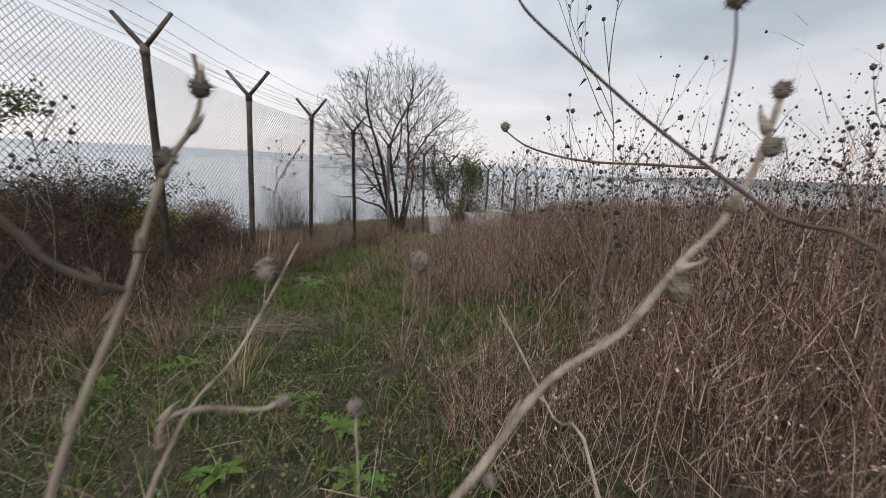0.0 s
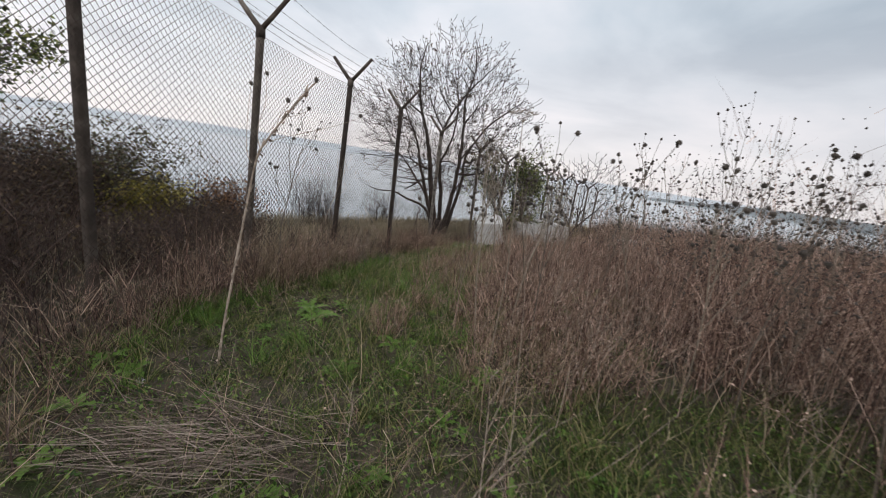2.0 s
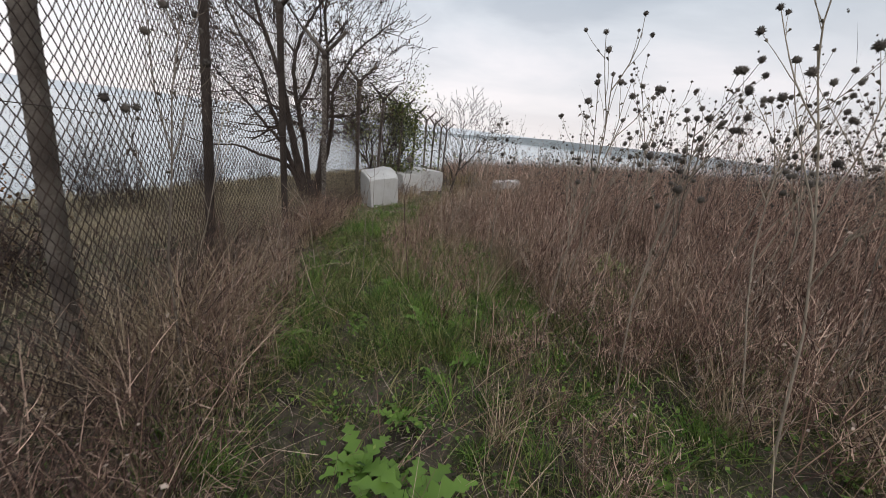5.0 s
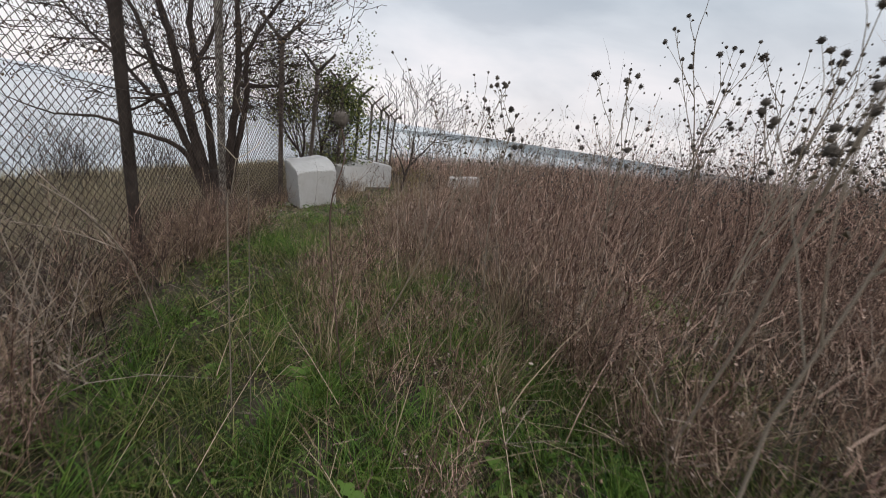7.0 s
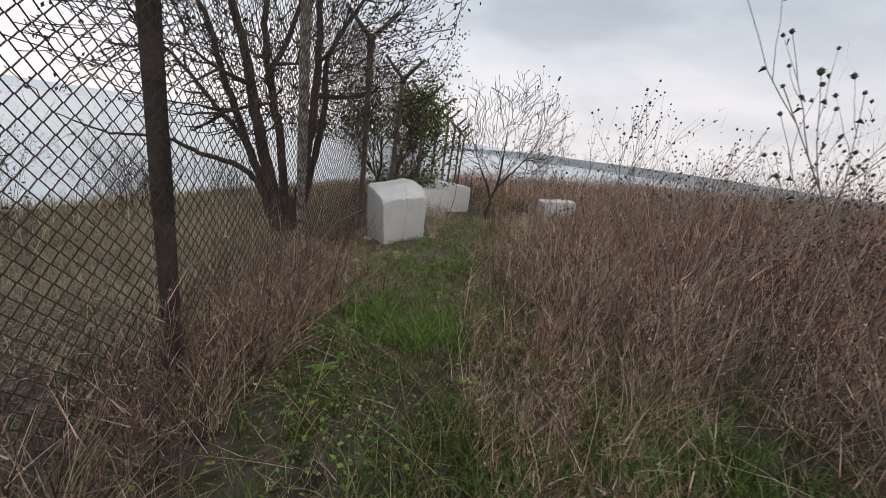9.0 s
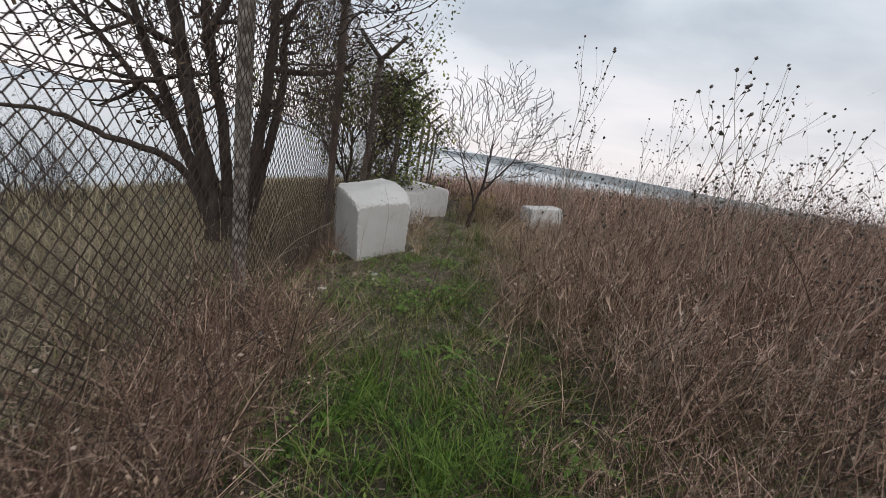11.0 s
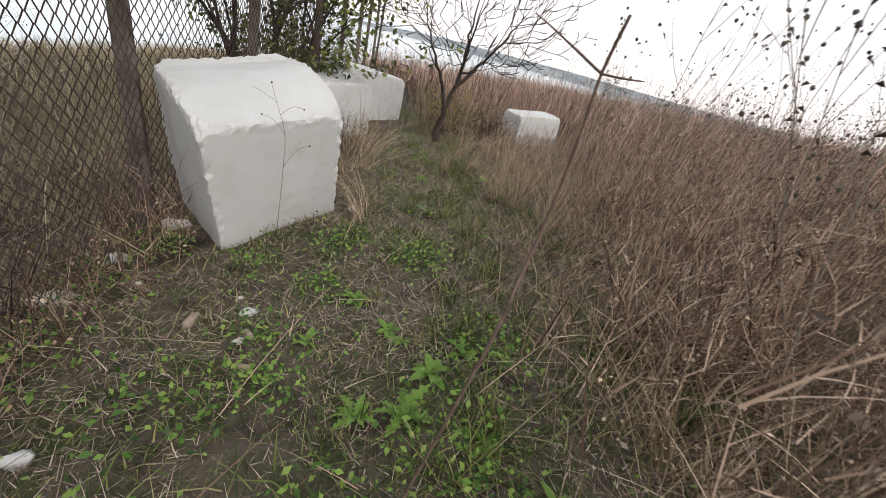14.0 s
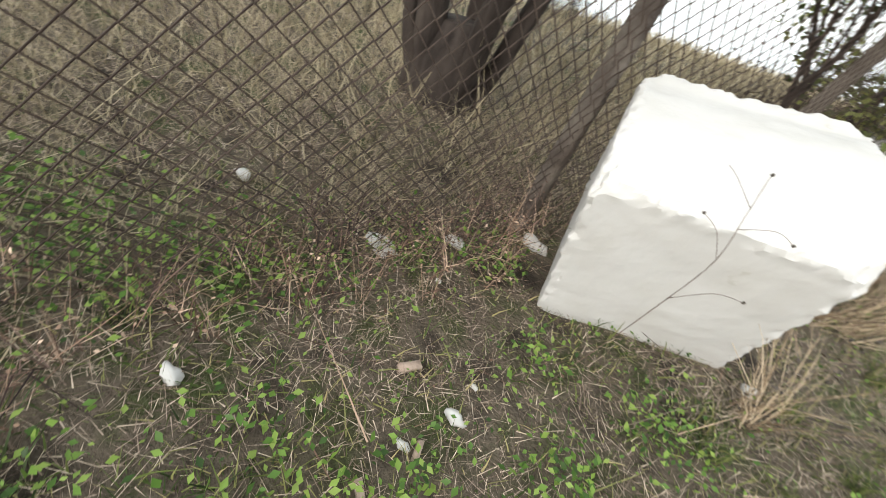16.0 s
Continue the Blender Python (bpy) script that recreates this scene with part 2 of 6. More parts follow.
def path_offset(x, y):
    """Signed distance from the middle of the green strip, 0.95 at its edge; to the right is positive."""
    x, y = np.asarray(x, float), np.asarray(y, float)
    best, sign = np.full(x.shape, 1e9), np.ones(x.shape)
    for (ax, ay), (bx, by) in zip(PATH_LINE, PATH_LINE[1:]):
        ux, uy = bx - ax, by - ay
        s = np.clip(((x - ax) * ux + (y - ay) * uy) / (ux * ux + uy * uy), 0, 1)
        px, py = x - ax - s * ux, y - ay - s * uy
        d = np.hypot(px, py)
        near = d < best
        best = np.where(near, d, best)
        sign = np.where(near, np.where(px * uy - py * ux > 0, 1.0, -1.0), sign)
    half = np.interp(y, [p[1] for p in PATH_LINE], PATH_HALF)
    return sign * np.where(best < half, best * 0.95 / half, best - half + 0.95)


TRODDEN = [(0, -3), (0, 1.1), (-0.5, 2.2), (-1.4, 3.4), (-2.2, 4.4), (-2.2, 5.5), (-1.8, 7), (-1.75, 8), (-1.65, 9.3), (-1.2, 10.4), (-0.8, 11.2), (-0.4, 12), (-0.35, 12.7)]


def untrodden(x, y, width=0.32):
    """1 where tall growth stands, 0 on the narrow line that feet have pressed down."""
    d = np.full(np.shape(x), 1e9)
    for (ax, ay), (bx, by) in zip(TRODDEN, TRODDEN[1:]):
        ux, uy = bx - ax, by - ay
        s = np.clip(((x - ax) * ux + (y - ay) * uy) / (ux * ux + uy * uy), 0, 1)
        d = np.minimum(d, np.hypot(x - ax - s * ux, y - ay - s * uy))
    return (d > width) * 1.0


CLEARINGS = [(1.3, 4.3, 0.8), (0.65, 4.05, 0.65), (0.4, 3.4, 0.5), (1.0, 3.3, 0.6), (0.1, 6.6, 0.3), (1.1, 5.95, 0.35), (0.75, 7.3, 0.3), (1.55, 8.15, 0.5), (-0.17, 8.8, 0.35), (2.1, 4.8, 0.5)]


def clearing(x, y):
    """1 in the low green gaps of the field beside the path."""
    v = np.zeros(np.shape(x))
    for cx, cy, r in CLEARINGS:
        v = np.maximum(v, np.exp(-(((x - cx) ** 2 + (y - cy) ** 2) / r ** 2) ** 2))
    return v


RNG = np.random.default_rng(5)

# ---- mesh helpers ----


class Build:
    """Collects vertices and triangles, then makes one mesh."""

    def __init__(self):
        self.v, self.f, self.n = [], [], 0

    def add(self, v, f):
        v = np.asarray(v, float).reshape(-1, 3)
        self.v.append(v)
        self.f.append(np.asarray(f, int).reshape(-1, 3) + self.n)
        self.n += len(v)

    def mesh(self, name, mat, smooth=False):
        v = np.concatenate(self.v); f = np.concatenate(self.f)
        me = bpy.data.meshes.new(name)
        me.vertices.add(len(v)); me.loops.add(len(f) * 3); me.polygons.add(len(f))
        me.vertices.foreach_set("co", v.astype(np.float32).ravel())
        me.loops.foreach_set("vertex_index", f.astype(np.int32).ravel())
        me.polygons.foreach_set("loop_start", np.arange(0, len(f) * 3, 3, dtype=np.int32))
        if smooth:
            me.polygons.foreach_set("use_smooth", np.ones(len(f), dtype=bool))
        me.materials.append(mat)
        me.update(calc_edges=True)
        return me


def thing(name, at, label, category, group="", kind=""):
    ob = new(name)
    ob.location = at
    ob.empty_display_size = 0.1
    return tagged(ob, label, category, group, kind)


def part(name, b, mat, parent, label="", smooth=False):
    """Links a Build (in world coordinates) or a ready mesh (local) as one part of parent."""
    if isinstance(b, Build):
        me = b.mesh(name, mat, smooth)
        ob = new(name, me)
        ob.parent = parent
        if not parent.parent:  # a part of a part already stands in world coordinates
            ob.matrix_parent_inverse = Matrix.Translation(-Vector(parent.location))
    else:
        ob = new(name, b)
        ob.parent = parent
    return tagged(ob, label)


def tube(b, pts, radii, sides=5, cap=True):
    pts = np.asarray(pts, float)
    radii = np.broadcast_to(np.asarray(radii, float), (len(pts),))
    tang = np.gradient(pts, axis=0)
    tang /= np.linalg.norm(tang, axis=1)[:, None] + 1e-9
    ref = np.array([0.31, 0.95, 0.05]) if abs(tang[0] @ [0, 0, 1]) > 0.8 else np.array([0, 0, 1.0])
    a = np.cross(tang, ref); a /= np.linalg.norm(a, axis=1)[:, None] + 1e-9
    c = np.cross(tang, a)
    ang = np.arange(sides) * 2 * np.pi / sides
    ring = pts[:, None] + radii[:, None, None] * (np.cos(ang)[None, :, None] * a[:, None] + np.sin(ang)[None, :, None] * c[:, None])
    v = ring.reshape(-1, 3)
    i, j = np.meshgrid(np.arange(len(pts) - 1), np.arange(sides), indexing="ij")
    p, q = i * sides + j, i * sides + (j + 1) % sides
    f = np.concatenate([np.stack([p, q, q + sides], -1).reshape(-1, 3), np.stack([p, q + sides, p + sides], -1).reshape(-1, 3)])
    if cap:
        n = len(v)
        v = np.concatenate([v, pts[[0, -1]]])
        k = np.arange(sides)
        f = np.concatenate([f, np.stack([(k + 1) % sides, k, np.full(sides, n)], -1),
                            np.stack([k + n - sides, (k + 1) % sides + n - sides, np.full(sides, n + 1)], -1)])
    b.add(v, f)


def blades(b, root, az, lean, length, width, curve, face=None, segs=2):
    """Tapered strips: az the way they lean, lean and curve how far, all arrays."""
    n = len(root)
    if n == 0:
        return
    h = np.stack([np.cos(az), np.sin(az), np.zeros(n)], -1)
    fa = az + np.pi / 2 if face is None else face
    side = np.stack([np.cos(fa), np.sin(fa), np.zeros(n)], -1)
    rows = []
    for k in range(segs + 1):
        s = k / segs
        up = np.cos(lean) * s - 0.55 * curve * s * s
        out = np.sin(lean) * s + curve * s * s
        pos = root + length[:, None] * (h * out[:, None] + np.array([0, 0, 1.0]) * up[:, None])
        if k < segs:
            w = (width * (1 - 0.75 * s) * 0.5)[:, None]
            rows += [pos - side * w, pos + side * w]
        else:
            rows.append(pos)
    v = np.stack(rows, 1)
    m = 2 * segs + 1
    tri = []
    for k in range(segs - 1):
        o = 2 * k
        tri += [(o, o + 1, o + 3), (o, o + 3, o + 2)]
    tri.append((2 * segs - 2, 2 * segs - 1, 2 * segs))
    f = np.asarray(tri)[None] + (np.arange(n) * m)[:, None, None]
    b.add(v, f)


def leaves(b, centre, size, up=0.5, droop=0.0):
    """Small folded leaves (two triangles each side of the rib) scattered at centre."""
    n = len(centre)
    d = RNG.normal(size=(n, 3)); d[:, 2] = d[:, 2] * 0.6 - droop
    d /= np.linalg.norm(d, axis=1)[:, None]
    u = RNG.normal(size=(n, 3)); u[:, 2] += up
    s = np.cross(d, u); s /= np.linalg.norm(s, axis=1)[:, None] + 1e-9
    nrm = np.cross(s, d)
    sz = size[:, None]
    v = np.stack([centre, centre + d * sz * 0.5 + s * sz * 0.3 + nrm * sz * 0.08, centre + d * sz, centre + d * sz * 0.5 - s * sz * 0.3 + nrm * sz * 0.08], 1)
    f = np.array([(0, 1, 2), (0, 2, 3)])[None] + (np.arange(n) * 4)[:, None, None]
    b.add(v, f)


def scatter(n, x0, x1, y0, y1):
    return RNG.uniform(x0, x1, n), RNG.uniform(y0, y1, n)


def at_ground(x, y, sink=0.01):
    return np.stack([x, y, ground_z(x, y) - sink], -1)


def lump(b, centre, size, seed, rough=0.25, level=2):
    """A rough stone: a subdivided ball pushed in and out by noise."""
    bm = bmesh.new()
    bmesh.ops.create_icosphere(bm, subdivisions=level, radius=1.0)
    off = Vector((seed * 3.1, seed * 1.7, seed * 0.9))
    v = []
    for q in bm.verts:
        k = 1 + rough * noise.noise(q.co * 1.3 + off) * 2
        v.append((centre[0] + q.co.x * k * size[0], centre[1] + q.co.y * k * size[1], centre[2] + q.co.z * k * size[2]))
    f = [[q.index for q in t.verts] for t in bm.faces]
    bm.free()
    b.add(v, f)


# ---- ground, water, far shore ----
def spaced(lo, hi, fine_lo, fine_hi, step):
    mid = np.arange(fine_lo, fine_hi + step, step)
    return np.concatenate([fine_lo - np.geomspace(1, fine_lo - lo, 28)[::-1], mid, fine_hi + np.geomspace(1, hi - fine_hi, 28)])


gx, gy = spaced(-900, 900, -9, 12, 0.16), spaced(-300, 1200, -3, 30, 0.16)
X, Y = np.meshgrid(gx, gy)
Z = ground_z(X, Y)
fine = (X > -8) & (X < 11) & (Y > -2) & (Y < 28)
Z = Z + np.where(fine, RNG.normal(0, 0.008, Z.shape), 0)
gb = Build()
nx = len(gx)
ii, jj = np.meshgrid(np.arange(len(gy) - 1), np.arange(nx - 1), indexing="ij")
p = (ii * nx + jj).ravel()
gb.add(np.stack([X, Y, Z], -1), np.concatenate([np.stack([p, p + 1, p + nx + 1], -1), np.stack([p, p + nx + 1, p + nx], -1)]))
tagged(new("ground", gb.mesh("ground", M_GROUND, True)), "sloping brown soil with moss and short grass", "ground", kind="structure")

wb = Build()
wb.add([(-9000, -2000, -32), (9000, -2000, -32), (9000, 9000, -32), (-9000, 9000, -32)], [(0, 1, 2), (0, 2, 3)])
tagged(new("water", wb.mesh("water", M_WATER)), "calm blue-green water below the slope, haze and sky reflection painted in", "water", kind="structure")


def ridge(name, a0, a1, r, high, low, seed, mat, label):
    b = Build()
    a = np.radians(np.linspace(a0, a1, 90))
    h = np.array([low + (high - low) * (0.5 + 0.45 * noise.fractal(Vector((q * 3.0, seed, 0)), 1, 2, 5)) for q in a])
    edge = np.minimum(1, np.minimum(np.arange(90), np.arange(90)[::-1]) / 14)
    h = -32 + (np.maximum(h, 2) + 32) * edge
    v = []
    for q, hh in zip(a, h):
        s, c = math.sin(q), math.cos(q)
        v += [(s * r * 0.94, c * r * 0.94, -34), (s * r, c * r, hh), (s * r * 1.08, c * r * 1.08, -34)]
    f = []
    for k in range(89):
        o = 3 * k
        f += [(o, o + 3, o + 4), (o, o + 4, o + 1), (o + 1, o + 4, o + 5), (o + 1, o + 5, o + 2)]
    b.add(v, f)
    return tagged(new(name, b.mesh(name, mat, True)), label, "far hills", kind="structure")


ridge("backdrop_hills", -130, 60, 5200, 46, 24, 3.3, M_HILL, "far hills beyond the water, haze painted in as pale blue")
ridge("backdrop_shore", 18, 130, 2600, 20, 4, 8.1, M_SHORE, "low wooded far shore, greyed by haze painted into its colour")


def far_building(az, dist, w, d, h, base):
    """A plain white house far off on the other shore: walls, hipped roof, dark windows."""
    a = math.radians(az)
    c = Vector((math.sin(a) * dist, math.cos(a) * dist, base))
    u, n = Vector((math.cos(a), -math.sin(a), 0)), Vector((math.sin(a), math.cos(a), 0))
    t = thing("far_house", c, "white flat-roofed house on the far shore", "house", "houses on the far shore")
    b = Build()
    q = [c + u * i * w / 2 + n * j * d / 2 + Vector((0, 0, k * h - 6 * (1 - k))) for k in (0, 1) for i, j in ((-1, -1), (1, -1), (1, 1), (-1, 1))]
    b.add(q, [(0, 1, 5), (0, 5, 4), (1, 2, 6), (1, 6, 5), (2, 3, 7), (2, 7, 6), (3, 0, 4), (3, 4, 7)])
    part("wall", b, M_WALLFAR, t)
    b = Build()
    r = [v + (v - c) * 0.04 for v in q[4:]] + [c + Vector((0, 0, h * 1.35)) + u * w * 0.3 * s for s in (-1, 1)]
    b.add(r, [(0, 1, 5), (0, 5, 4), (1, 2, 5), (2, 3, 4), (2, 4, 5), (3, 0, 4)])
    part("roof", b, M_SHORE, t)
    for k in range(4):
        b = Build()
        o = c - n * (d / 2 + 0.2) + u * w * (k - 1.5) * 0.23 + Vector((0, 0, h * 0.45))
        b.add([o + u * i * w * 0.05 + Vector((0, 0, j * h * 0.2)) for i, j in ((-1, -1), (1, -1), (1, 1), (-1, 1))], [(0, 1, 2), (0, 2, 3)])
        part("window", b, M_SHORE, t)


for az, w in ((58.5, 30), (61.0, 20), (63.5, 34)):
    far_building(az, 1300, w, 14, 9, -33)

# ---- fence ----
def build_fence():
    base = (POSTS[1][0], POSTS[1][1], float(ground_z(*POSTS[1])))
    fence = thing("fence", base, "chain-link fence on weathered concrete posts with barbed wire", "fence")
    forks = []
    rr = random.Random(4)
    for k, ((x, y), top) in enumerate(zip(POSTS, TOPS)):
        px, py = POSTS[max(k - 1, 0)]
        qx, qy = POSTS[min(k + 1, len(POSTS) - 1)]
        d = Vector((qx - px, qy - py, 0)).normalized()
        n = Vector((d.y, -d.x, 0))
        gz0 = float(ground_z(x, y))
        w = 0.034
        lean = Vector((rr.uniform(-0.03, 0.03), rr.uniform(-0.02, 0.02), 0))
        b = Build()
        levels = np.linspace(gz0 - 0.15, top, 9)
        ring = []
        for i, z in enumerate(levels):
            s = w * (1.0 if i else 1.05) * (1 + rr.uniform(-0.03, 0.03))
            o = Vector((x, y, z)) - lean * (top - z)
            c = 0.72
            for u, v in ((-1, -c), (-c, -1), (c, -1), (1, -c), (1, c), (c, 1), (-c, 1), (-1, c)):
                ring.append(o + d * u * s + n * v * s)
        f = []
        for i in range(8):
            for j in range(8):
                a, e = i * 8 + j, i * 8 + (j + 1) % 8
                f += [(a, e, e + 8), (a, e + 8, a + 8)]
        f += [(64, 64 + j, 65 + j) for j in range(1, 7)]
        b.add(ring, f)
        post = part("post", b, M_LICHEN if k == 5 else M_POST, fence, "pale lichened concrete post" if k == 5 else "")
        # forked head: collar and two raking arms
        cb = Build()
        tube(cb, [(x, y, top - 0.03), (x, y, top + 0.09)], [w * 1.55, w * 1.35], 8)
        part("collar", cb, M_POST, post)
        tips = []
        for sgn in (-1, 1):
            ab = Build()
            tip = Vector((x, y, top + 0.42)) + n * sgn * 0.36
            tube(ab, [Vector((x, y, top + 0.05)), Vector((x, y, top + 0.23)) + n * sgn * 0.18, tip], [0.034, 0.03, 0.027], 4)
            part("arm", ab, M_POST, post)
            tips.append(tip)
        forks.append((Vector((x, y, top)), tips, n))
    # chain-link panels
    w = 0.0345
    for k in range(len(POSTS) - 1):
        (x0, y0), (x1, y1) = POSTS[k], POSTS[k + 1]
        length = math.hypot(x1 - x0, y1 - y0)
        near = k < 8
        step = w if near else w * 2.0
        nw = int(round(length / step))
        t0, t1 = TOPS[k] - 0.03, TOPS[k + 1] - 0.03
        g0, g1 = float(ground_z(x0, y0)) + 0.02, float(ground_z(x1, y1)) + 0.02
        ns = int((0.5 * (t0 + t1) - 0.5 * (g0 + g1)) / step)
        wi, si = np.meshgrid(np.arange(nw), np.arange(ns + 1), indexing="ij")
        u = (wi + ((wi + si) % 2)) / nw
        s = si / ns
        sag = 0.025 * np.sin(np.pi * u)
        bulge = 0.03 * np.sin(np.pi * u) * np.sin(np.pi * s * 1.3 + k)
        px = x0 + (x1 - x0) * u; py = y0 + (y1 - y0) * u
        lo = g0 + (g1 - g0) * u; hi = t0 + (t1 - t0) * u - sag
        nv = forks[k][2]
        weave = np.where((wi + si) % 2 == 0, 0.002, -0.002)
        off = 0.07 + bulge + weave
        pts = np.stack([px + nv.x * off, py + nv.y * off, lo + (hi - lo) * s], -1)
        r = 0.003 if near else 0.0035
        dv = np.array([(x1 - x0) / length, (y1 - y0) / length, 0]); nn = np.array(nv)
        offs = [dv * r, -0.5 * dv * r + 0.87 * nn * r, -0.5 * dv * r - 0.87 * nn * r] if near else [dv * r, -dv * r]
        sides = len(offs)
        v = np.stack([pts + o for o in offs], 2)  # wires, steps, sides, 3
        idx = np.arange(nw * (ns + 1) * sides).reshape(nw, ns + 1, sides)
        f = []
        for j in range(sides if sides > 2 else 1):
            a, e = idx[:, :-1, j], idx[:, :-1, (j + 1) % sides]
            a2, e2 = idx[:, 1:, j], idx[:, 1:, (j + 1) % sides]
            f += [np.stack([a, e, e2], -1).reshape(-1, 3), np.stack([a, e2, a2], -1).reshape(-1, 3)]
        b = Build(); b.add(v, np.concatenate(f))
        part("chain_link_panel", b, M_WIRE, fence)
        # tension wires along the mesh
        for hgt in (0.0, 0.5):
            tb = Build()
            q = np.linspace(0, 1, 9)
            z = (t0 + (t1 - t0) * q) * (1 - hgt) + (g0 + (g1 - g0) * q) * hgt - 0.025 * np.sin(np.pi * q)
            tube(tb, np.stack([x0 + (x1 - x0) * q + nv.x * 0.075, y0 + (y1 - y0) * q + nv.y * 0.075, z], -1), 0.002, 3)
            part("tension_wire", tb, M_WIRE, fence)
    # barbed wire on the arms
    for sgn in (0, 1):
        for frac in (0.25, 0.6, 0.97):
            bb = Build()
            for k in range(len(forks) - 1):
                a = forks[k][0].lerp(forks[k][1][sgn], frac) + Vector((0, 0, 0.05 * (1 - frac)))
                c = forks[k + 1][0].lerp(forks[k + 1][1][sgn], frac) + Vector((0, 0, 0.05 * (1 - frac)))
                q = np.linspace(0, 1, 9)
                pts = np.array(a)[None] * (1 - q[:, None]) + np.array(c)[None] * q[:, None]
                pts[:, 2] -= 0.03 * np.sin(np.pi * q) * (1 + 0.5 * math.sin(k * 2.3 + frac * 9))
                tube(bb, pts, 0.0026 if k < 8 else 0.004, 3)
                if k < 8:
                    for q in np.arange(0.04, 1, 0.055):
                        o = np.array(a) * (1 - q) + np.array(c) * q
                        o[2] -= 0.03 * math.sin(math.pi * q) * (1 + 0.5 * math.sin(k * 2.3 + frac * 9))
                        for _ in range(2):
                            d = RNG.normal(size=3); d *= 0.016 / np.linalg.norm(d)
                            tube(bb, [o - d, o + d], 0.0013, 3, False)
            part("barbed_wire", bb, M_BARB, fence)
    return fence


build_fence()

# ---- limestone blocks ----


def block(name, lower, upper, label, seed, chips=0.018, cut=26, crown=0.0):
    """A roughly squared boulder from its lower and upper corners (front left, front right, back right, back left)."""
    L, U = [np.array(q, float) for q in lower], [np.array(q, float) for q in upper]
    c = np.mean(np.array(L + U), axis=0)
    b = Build()
    n = cut

    def spot(s, t, h):
        lo = (L[0] * (1 - s) + L[1] * s) * (1 - t) + (L[3] * (1 - s) + L[2] * s) * t
        hi = (U[0] * (1 - s) + U[1] * s) * (1 - t) + (U[3] * (1 - s) + U[2] * s) * t
        q = lo * (1 - h) + hi * h
        q[2] += crown * math.sin(math.pi * min(1, t * 1.15)) * (0.35 + 0.65 * s) * h ** 3
        return q

    def face(fn, flip):
        v = []
        for i in range(n + 1):
            for j in range(n + 1):
                s, t, h = fn(i / n, j / n)
                q = spot(s, t, h)
                # worn arrises: pull in where two sides meet
                e = sorted([min(s, 1 - s), min(t, 1 - t), min(h, 1 - h)])
                k = 1 - 0.014 * max(0, 1 - e[1] / 0.028) - 0.05 * max(0, 1 - e[2] / 0.09) * max(0, 1 - e[1] / 0.09)
                q = c + (q - c) * k
                w = Vector(q) * 3.0 + Vector((seed, seed * 2, 0))
                m = chips * (1.0 if e[1] < 0.05 else 0.55) * (noise.noise(w) + 0.5 * noise.noise(w * 2.7) + 0.2 * noise.noise(w * 7) + (0.45 * noise.noise(w * 4.3) + 0.75 * noise.noise(w * 11.0) if e[1] < 0.05 else 0) - 1.2 * max(0.0, noise.noise(w * 2.2 + Vector((7, 3, 1))) - 0.45))
                q = q + (q - c) / np.linalg.norm(q - c) * m
                v.append(q)
        f = []
        for i in range(n):
            for j in range(n):
                a = i * (n + 1) + j
                quad = (a, a + n + 1, a + n + 2, a + 1)
                if flip:
                    quad = quad[::-1]
                f += [(quad[0], quad[1], quad[2]), (quad[0], quad[2], quad[3])]
        b.add(v, f)

    face(lambda p, q: (p, q, 1.0), False)
    face(lambda p, q: (p, q, 0.0), True)
    face(lambda p, q: (p, 0.0, q), False)
    face(lambda p, q: (p, 1.0, q), True)
    face(lambda p, q: (0.0, p, q), True)
    face(lambda p, q: (1.0, p, q), False)
    me = b.mesh(name, M_BLOCK, True)
    bm = bmesh.new(); bm.from_mesh(me)
    bmesh.ops.remove_doubles(bm, verts=bm.verts, dist=0.0015)
    bmesh.ops.recalc_face_normals(bm, faces=bm.faces)
    for ed in bm.edges:
        ed.smooth = ed.calc_face_angle(0) < 0.38
    bm.to_mesh(me); bm.free()
    return tagged(new(name, me), label, "stone block", "limestone blocks by the fence")


block("limestone_block", [(-0.3, 13.78, -0.92), (0.45, 14.15, -0.93), (0.6, 14.75, -0.97), (-0.42, 14.45, -0.95)],
      [(-0.42, 13.62, -0.2), (0.34, 13.93, -0.14), (0.16, 14.5, 0.06), (-0.54, 14.28, -0.06)], "large white limestone block with chipped edges, tilted on grass", 1.0, cut=56, crown=0.075)
block("limestone_block", [(1.3, 16.4, -1.1), (1.97, 16.85, -1.1), (1.75, 17.5, -1.12), (0.95, 17.1, -1.12)],
      [(1.15, 16.35, -0.36), (1.9, 16.8, -0.36), (1.7, 17.5, -0.33), (0.9, 17.1, -0.33)], "white limestone block with an uneven top", 5.0)
block("limestone_block", [(2.0, 17.5, -1.15), (3.3, 18.35, -1.2), (2.9, 19.1, -1.2), (1.6, 18.3, -1.2)],
      [(1.9, 17.5, -0.28), (3.3, 18.35, -0.42), (2.9, 19.1, -0.4), (1.5, 18.3, -0.26)], "long white limestone block lying by the fence", 9.0)
block("limestone_block", [(4.62, 16.6, -1.05), (5.55, 16.52, -1.05), (5.75, 17.2, -1.08), (4.85, 17.3, -1.1)],
      [(4.58, 16.6, -0.43), (5.5, 16.5, -0.35), (5.68, 17.15, -0.36), (4.78, 17.25, -0.44)], "squared white limestone block half hidden by dry stalks", 13.0)

